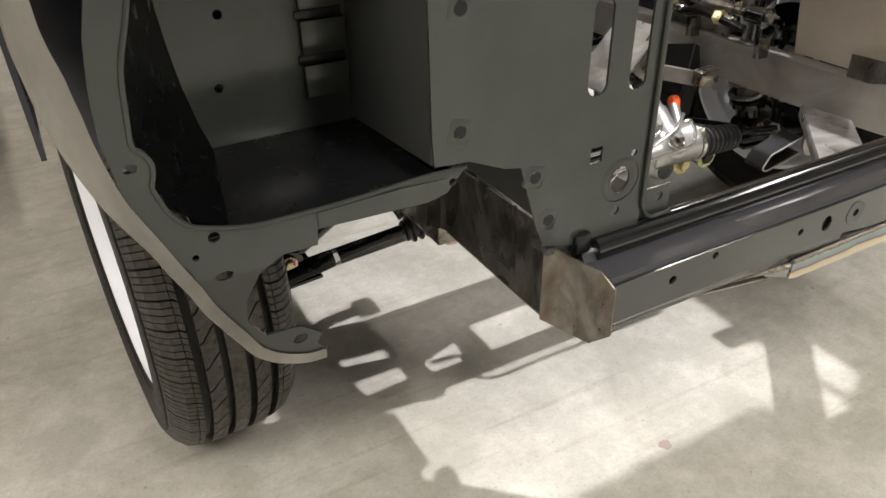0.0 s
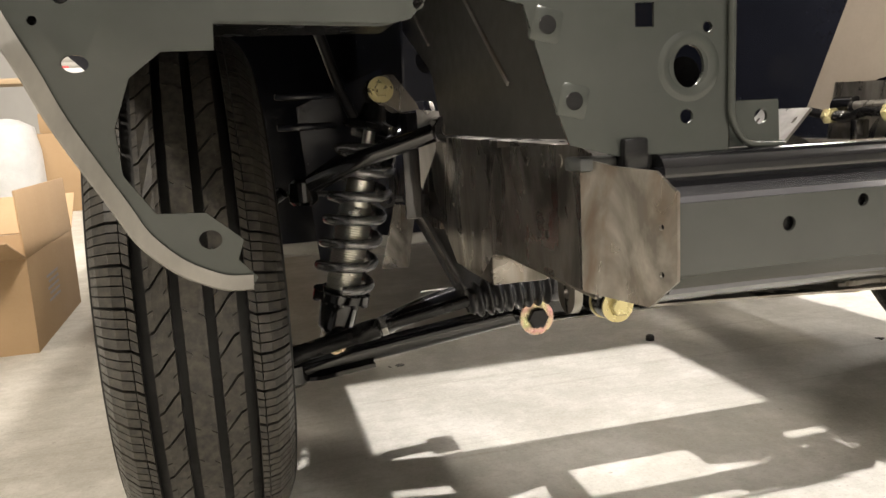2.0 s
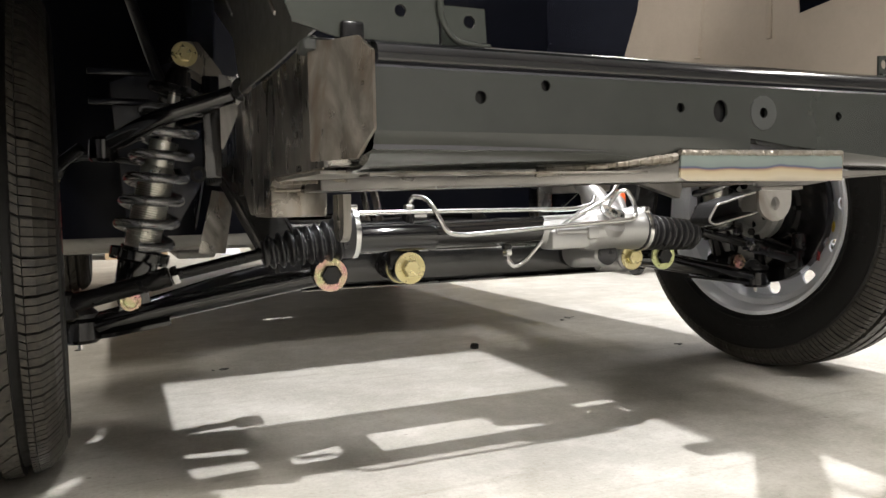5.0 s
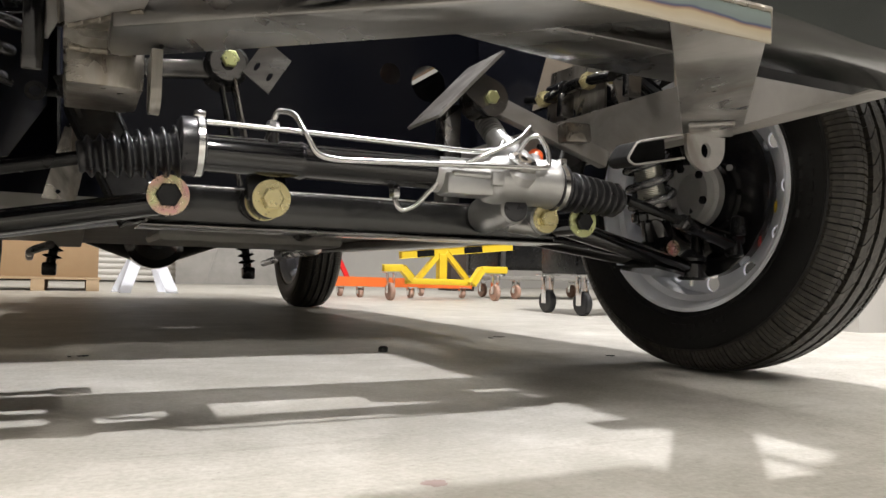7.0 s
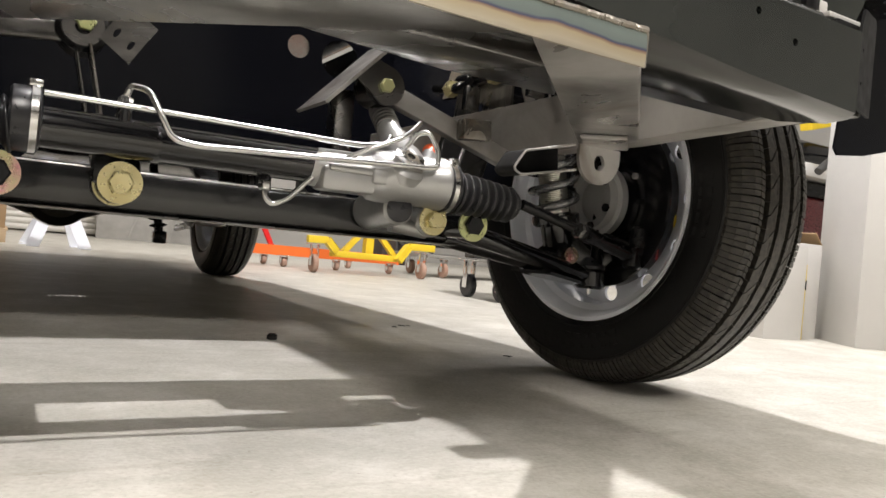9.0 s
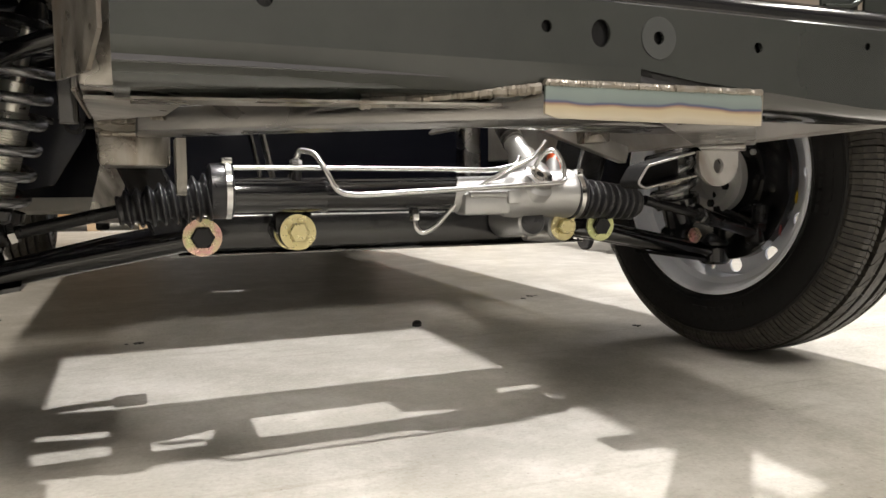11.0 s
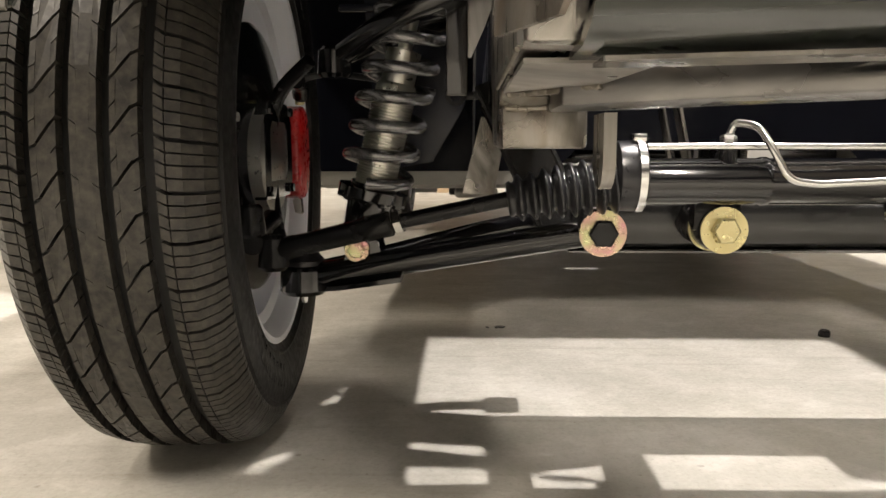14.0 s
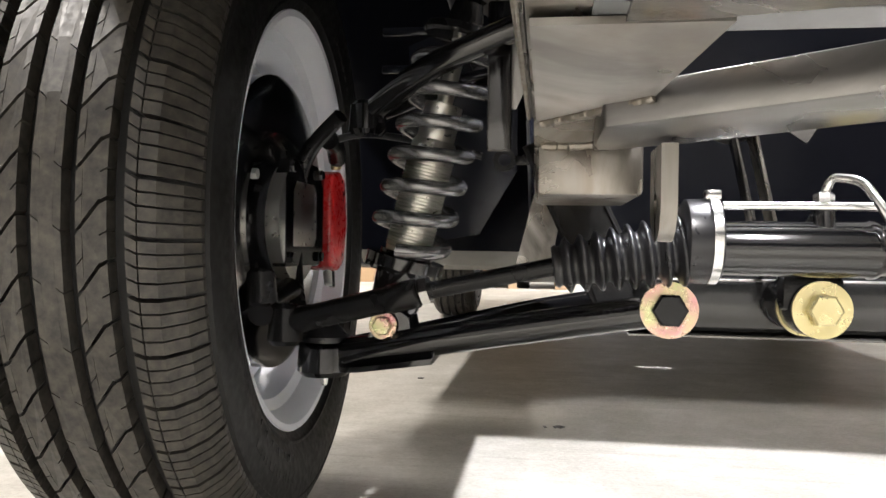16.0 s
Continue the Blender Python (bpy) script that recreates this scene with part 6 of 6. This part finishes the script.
bm = B()
for k in range(6):
    lathe(bm, (0.06 + 0.065 * k, -0.001, 0.13), (0, -1, 0), [(0, 0.026), (0.0006, 0.026)], 14)
part("print_bar", bm, RED_INK, b4, "red row of printed shapes")
bm = B()
for k in range(6):
    lathe(bm, (0.06 + 0.065 * k, -0.001, 0.24), (0, -1, 0), [(0, 0.026), (0.0006, 0.026)], 14)
part("print_bar", bm, GREY_INK, b4, "grey row of printed shapes")
bm = lathe(B(), (-2.60, 5.9, 0.02), (0, 0, 1), [(0, 0.20), (0.02, 0.24), (0.2, 0.27), (0.5, 0.265), (0.70, 0.23), (0.76, 0.12)], 28)
for v in bm.verts:
    v.co += noise.noise_vector(v.co * 7) * 0.02
thing("film_roll", bm, BAG, "tall white roll of wrapped film standing upright", "roll")
bm = box(B(), (-4.6, 6.6, 1.12), (-2.15, 6.95, 1.17), 0.004)
sh = thing("wall_shelf", bm, WOOD, "brown wooden wall shelf with small cans on it", "shelf")
for k in range(3):
    part("shelf_bracket", box(B(), (-4.4 + k * 1.0, 6.62, 0), (-4.36 + k * 1.0, 6.66, 1.12), 0.003), DARK_STEEL, sh)
for x, mt in ((-2.45, YELLOW), (-2.34, WHITE), (-2.24, RED)):
    lathe_b = lathe(B(), (x, 6.72, 1.17), (0, 0, 1), [(0, 0.033), (0.004, 0.035), (0.09, 0.035), (0.1, 0.03)], 18)
    thing("spray_can", lathe_b, mt, "small paint can standing on a wall shelf", "can", "cans on shelf")

# pallet with a carton, jack stands
pal = empty("pallet", (-1.09, 5.25, 0), "low wooden pallet under a cardboard box", "pallet")
for k in range(5):
    part("deck_board", box(B(), (0, 0.02 + 0.2 * k, 0.085), (0.84, 0.14 + 0.2 * k, 0.103), 0.002), WOOD, pal)
for x in (0, 0.37, 0.74):
    part("bearer", box(B(), (x, 0.02, 0), (x + 0.09, 0.94, 0.0845), 0.002), WOOD, pal)
carton("cardboard_box", (-1.05, 5.3, 0.104), (0.78, 0.8, 0.42), 0, CARD, "large brown cardboard box on a wooden pallet")


def jack_stand(x, y, turn):
    ob = empty("jack_stand", (x, y, 0), "grey steel jack stand with four splayed legs", "jack stand", "jack stands")
    ob.rotation_euler = (0, 0, radians(turn))
    ob.scale = (1.3, 1.3, 1.1)
    for sx, sy in ((-1, -1), (1, -1), (-1, 1), (1, 1)):
        p0, p1 = Vector((0.13 * sx, 0.11 * sy, 0.008)), Vector((0.045 * sx, 0.04 * sy, 0.27))
        bm = tube_box(B(), p0, p1, 0.062, 0.005, 0.001, (0, 1, 0))
        part("leg", bm, RIM, ob)
        bm = box(B(), (0.13 * sx - 0.03, 0.11 * sy - 0.02, 0), (0.13 * sx + 0.03, 0.11 * sy + 0.02, 0.008), 0.002)
        part("foot", bm, RIM, ob)
    part("collar", lathe(B(), (0, 0, 0.25), (0, 0, 1), [(0, 0.06), (0.05, 0.05), (0.06, 0.04)], 16), RIM, ob)
    part("post", box(B(), (-0.018, -0.012, 0.20), (0.018, 0.012, 0.36), 0.003), DARK_STEEL, ob)
    part("saddle", box(B(), (-0.045, -0.02, 0.36), (0.045, 0.02, 0.385), 0.008), DARK_STEEL, ob)
    part("safety_label", box(B(), (0.152, -0.02, 0.10), (0.154, 0.02, 0.2), 0, Matrix.Rotation(-0.3, 4, "Y") @ Matrix.Translation((-0.035, -0.09, 0.05))), RED, ob, "red label stripe")
    return ob


jack_stand(0.05, 5.1, 8)


def caster(ob, x, y, top, r=0.05, mat=WHEEL_POLY):
    bm = cyl(B(), (x - 0.018, y, r), (x + 0.018, y, r), r, None, 20, 0.006)
    part("caster_wheel", bm, mat, ob)
    bm = B()
    for dx in (-0.026, 0.022):
        box(bm, (x + dx, y - 0.02, r - 0.012), (x + dx + 0.004, y + 0.02, top), 0.001)
    box(bm, (x - 0.045, y - 0.045, top), (x + 0.045, y + 0.045, top + 0.006), 0.001)
    part("caster_fork", bm, CHROME, ob)


hoist = empty("engine_hoist", (0, 0, 0), "orange wheeled engine hoist with long base legs", "hoist")
part("base_leg", tube_box(B(), (1.18, 4.36, 0.122), (2.44, 4.34, 0.112), 0.055, 0.062, 0.005), ORANGE_PAINT, hoist)
part("base_leg", tube_box(B(), (1.18, 4.58, 0.122), (2.40, 4.92, 0.112), 0.055, 0.062, 0.005), ORANGE_PAINT, hoist)
part("cross_beam", tube_box(B(), (1.15, 4.30, 0.122), (1.15, 4.66, 0.122), 0.06, 0.064, 0.005), ORANGE_PAINT, hoist)
part("mast", tube_box(B(), (1.19, 4.47, 0.15), (1.02, 4.47, 1.20), 0.055, 0.055, 0.005, (0, 1, 0)), ORANGE_PAINT, hoist)
part("stay", tube_box(B(), (1.42, 4.40, 0.15), (1.08, 4.46, 0.85), 0.03, 0.018, 0.003, (0, 1, 0)), RED, hoist)
for x, y in ((1.508, 4.354), (1.921, 4.348), (2.37, 4.342), (2.25, 4.878), (1.45, 4.655)):
    caster(hoist, x, y, 0.080, 0.036)

stand = empty("engine_stand", (0, 0, 0), "yellow wheeled engine stand with black bands and sloping braces", "engine stand")
beam = part("top_beam", tube_box(B(), (1.656, 3.94, 0.318), (2.58, 3.94, 0.411), 0.053, 0.050, 0.005, (0, 1, 0)), YELLOW, stand)
for x0, x1 in ((1.775, 1.916), (2.156, 2.315)):
    z0, z1 = 0.318 + (x0 - 1.656) * 0.1006, 0.318 + (x1 - 1.656) * 0.1006
    part("black_band", tube_box(B(), (x0, 3.94, z0), (x1, 3.94, z1), 0.057, 0.054, 0.003, (0, 1, 0)), SATIN, beam, "black band round the beam")
part("post", tube_box(B(), (1.98, 3.925, 0.123), (1.98, 3.925, 0.336), 0.060, 0.053, 0.005, (0, 1, 0)), YELLOW, stand)
part("brace", tube_box(B(), (1.791, 3.925, 0.151), (1.941, 3.925, 0.322), 0.036, 0.036, 0.004, (0, 1, 0)), YELLOW, stand)
part("brace", tube_box(B(), (2.204, 3.925, 0.137), (2.012, 3.925, 0.35), 0.036, 0.036, 0.004, (0, 1, 0)), YELLOW, stand)
part("base_beam", tube_box(B(), (1.67, 3.862, 0.137), (2.182, 3.862, 0.13), 0.05, 0.043, 0.005), YELLOW, stand)
for pts in (((1.685, 3.798, 0.151), (1.613, 3.798, 0.226), (1.471, 3.798, 0.224)), ((2.165, 3.798, 0.123), (2.243, 3.798, 0.228), (2.452, 3.798, 0.228))):
    part("foot_arm", tube_box(B(), pts[0], pts[1], 0.05, 0.05, 0.005, (0, 1, 0)), YELLOW, stand)
    part("foot_arm", tube_box(B(), pts[1], pts[2], 0.05, 0.05, 0.005, (0, 1, 0)), YELLOW, stand)
for x, y in ((2.36, 3.798), (1.528, 3.798)):
    caster(stand, x, y, 0.190, 0.062)
thing("cabinet", box(B(), (3.58, 6.95, 0), (3.90, 7.30, 0.47), 0.008), CABINET, "dark brown low cabinet standing by the wall", "cabinet")

cart = empty("tool_cart", (0, 0, 0), "dark steel wheeled cart with boxes below", "cart")
part("cart_body", box(B(), (2.66, 4.28, 0.24), (3.86, 4.80, 0.72), 0.008), SATIN, cart)
part("cart_bin", box(B(), (2.70, 4.22, 0.26), (3.20, 4.279, 0.50), 0.008), SATIN, cart)
part("lower_rail", box(B(), (2.62, 4.17, 0.155), (3.90, 4.85, 0.185), 0.003), UNDER, cart)
for x, y in ((2.67, 4.21), (3.85, 4.21), (2.67, 4.80), (3.85, 4.80)):
    part("corner_post", box(B(), (x - 0.015, y - 0.015, 0.186), (x + 0.015, y + 0.015, 0.60), 0.003), DARK_STEEL, cart)
for x, y in ((2.80, 4.22), (3.75, 4.22), (2.80, 4.78), (3.75, 4.78)):
    caster(cart, x, y, 0.149, 0.060)

rollc = empty("rolling_table", (-0.425, -0.525, 0), "dark steel wheeled cart with closed sides and brake casters", "cart")
part("cart_body", box(B(), (2.18, 2.45, 0.20), (3.60, 2.80, 0.88), 0.008), SATIN, rollc)
part("cart_top", box(B(), (2.14, 2.41, 0.88), (3.64, 2.84, 0.91), 0.006), DARK_STEEL, rollc)
part("side_panel", box(B(), (2.172, 2.49, 0.24), (2.1795, 2.76, 0.84), 0.003), SATIN, rollc)
for x, y in ((2.205, 2.475), (2.205, 2.775), (3.575, 2.475), (3.575, 2.775)):
    caster(rollc, x, y, 0.190, 0.06, RUBBER)

# leaning grey sheet, boxes against the wall
bm = box(B(), (0.7, 0, 0), (2.6, 0.012, 1.5), 0.003, Matrix.Translation((0, 8.9, 0)) @ Matrix.Rotation(radians(-14), 4, "X"))
pn = thing("grey_sheet", bm, UNDER, "grey ribbed sheet panel leaning against the wall", "panel")
for k in range(4):
    part("rib", box(B(), (0.8 + 0.45 * k, -0.012, 0.0), (0.83 + 0.45 * k, 0.0, 1.45), 0.003, Matrix.Translation((0, 8.9, 0)) @ Matrix.Rotation(radians(-14), 4, "X") @ Matrix.Translation((0.2, 0, 0)) @ Matrix.Rotation(radians(18), 4, "Y") @ Matrix.Translation((0, -0.001, 0))), UNDER, pn)

# white cartons beside the wheel
carton("white_box", (2.222, 0.838, 0), (0.21, 0.20, 0.38), -5, WHITE, "white carton standing on the floor by a wheel", "white cartons")
carton("white_box", (2.448, 0.865, 0), (0.125, 0.14, 0.385), -6, WHITE, "opened white carton with yellow-brown flaps", "white cartons", flaps=(("back", 12), ("right", 40)), inner=CARD)
carton("white_box", (2.482, 0.632, 0), (0.40, 0.34, 1.02), -32, WHITE, "tall white carton standing on the floor", "white cartons")
level = thing("yellow_level", box(B(), (2.436, 0.826, 0.0), (2.446, 0.850, 0.30), 0.002), YELLOW, "yellow spirit level standing between white cartons", "level")
part("vial_window", box(B(), (2.4355, 0.8245, 0.20), (2.4465, 0.8258, 0.235), 0.0004), SATIN, level)
post = empty("support_stand", (5.27, 3.0, 0), "yellow steel support stand beside a parked car", "stand")
part("base_plate", box(B(), (-0.22, -0.20, 0), (0.22, 0.20, 0.02), 0.004), YELLOW, post)
part("column", box(B(), (-0.10, -0.06, 0.02), (0.08, 0.06, 1.10), 0.008), YELLOW, post)
part("column_edge", box(B(), (0.0805, -0.05, 0.10), (0.125, 0.05, 1.05), 0.004), DARK_STEEL, post, "dark steel guide along the column")
part("brace", tube_box(B(), (0.19, -0.08, 0.021), (0.04, -0.085, 0.42), 0.05, 0.03, 0.004, (0, 1, 0)), YELLOW, post)
lift = empty("lift_post", (0, 0, 0), "yellow steel vehicle lift post with its arm", "lift")
part("post", box(B(), (7.4, 2.9, 0), (7.75, 3.3, 3.4), 0.01), YELLOW, lift)
part("arm", tube_box(B(), (5.55, 3.0, 1.58), (7.45, 3.05, 2.10), 0.12, 0.115, 0.01), YELLOW, lift)
part("lower_arm", sweep(B(), rounded([(5.78, 3.0, 1.20), (5.98, 3.0, 1.345), (6.49, 3.0, 1.476), (7.45, 3.1, 1.62)], 0.08, 4), 0.035, 12), DARK_STEEL, lift, "grey bent tubular arm")
part("arm_pad", cyl(B(), (5.62, 3.0, 1.66), (5.62, 3.0, 1.72), 0.06, None, 18), SATIN, lift)
van = empty("parked_car", (0, 0, 0), "dark parked car with a pale stripe and black trim", "car")
part("lower_body", box(B(), (5.75, 3.15, 0.30), (8.6, 4.9, 1.0), 0.08), MAROON, van, "dark red lower body")
part("upper_body", box(B(), (5.80, 3.2, 1.0), (8.5, 4.85, 1.16), 0.05), SATIN, van, "black trim")
part("pale_stripe", box(B(), (5.78, 3.12, 1.17), (8.5, 4.88, 1.30), 0.03), WHITE, van, "pale grey stripe")
part("cabin", box(B(), (6.0, 3.3, 1.30), (8.3, 4.7, 1.56), 0.10), BLACK, van, "black glazed cabin")
for x in (6.3, 8.0):
    for y in (3.2, 4.65):
        part("tyre", cyl(B(), (x, y, 0.32), (x, y + 0.2, 0.32), 0.32, None, 28, 0.03), TYRE, van)
# reddish spill on the concrete
STAIN = material("reddish_stain", (0.20, 0.13, 0.115), 0.5, 0, (0.31, 0.25, 0.225), 60, 0.5, 120, 0)
bm = B()
rnd = random.Random(5)
ring = [bm.verts.new((-0.137 + 0.014 * rnd.uniform(0.55, 1.0) * math.cos(a), -0.419 + 0.013 * rnd.uniform(0.55, 1.0) * math.sin(a), 0.0006)) for a in [k * 2 * math.pi / 22 for k in range(22)]]
bm.faces.new(ring)
thing("spill", bm, STAIN, "small dried reddish spill on the concrete", "stain")
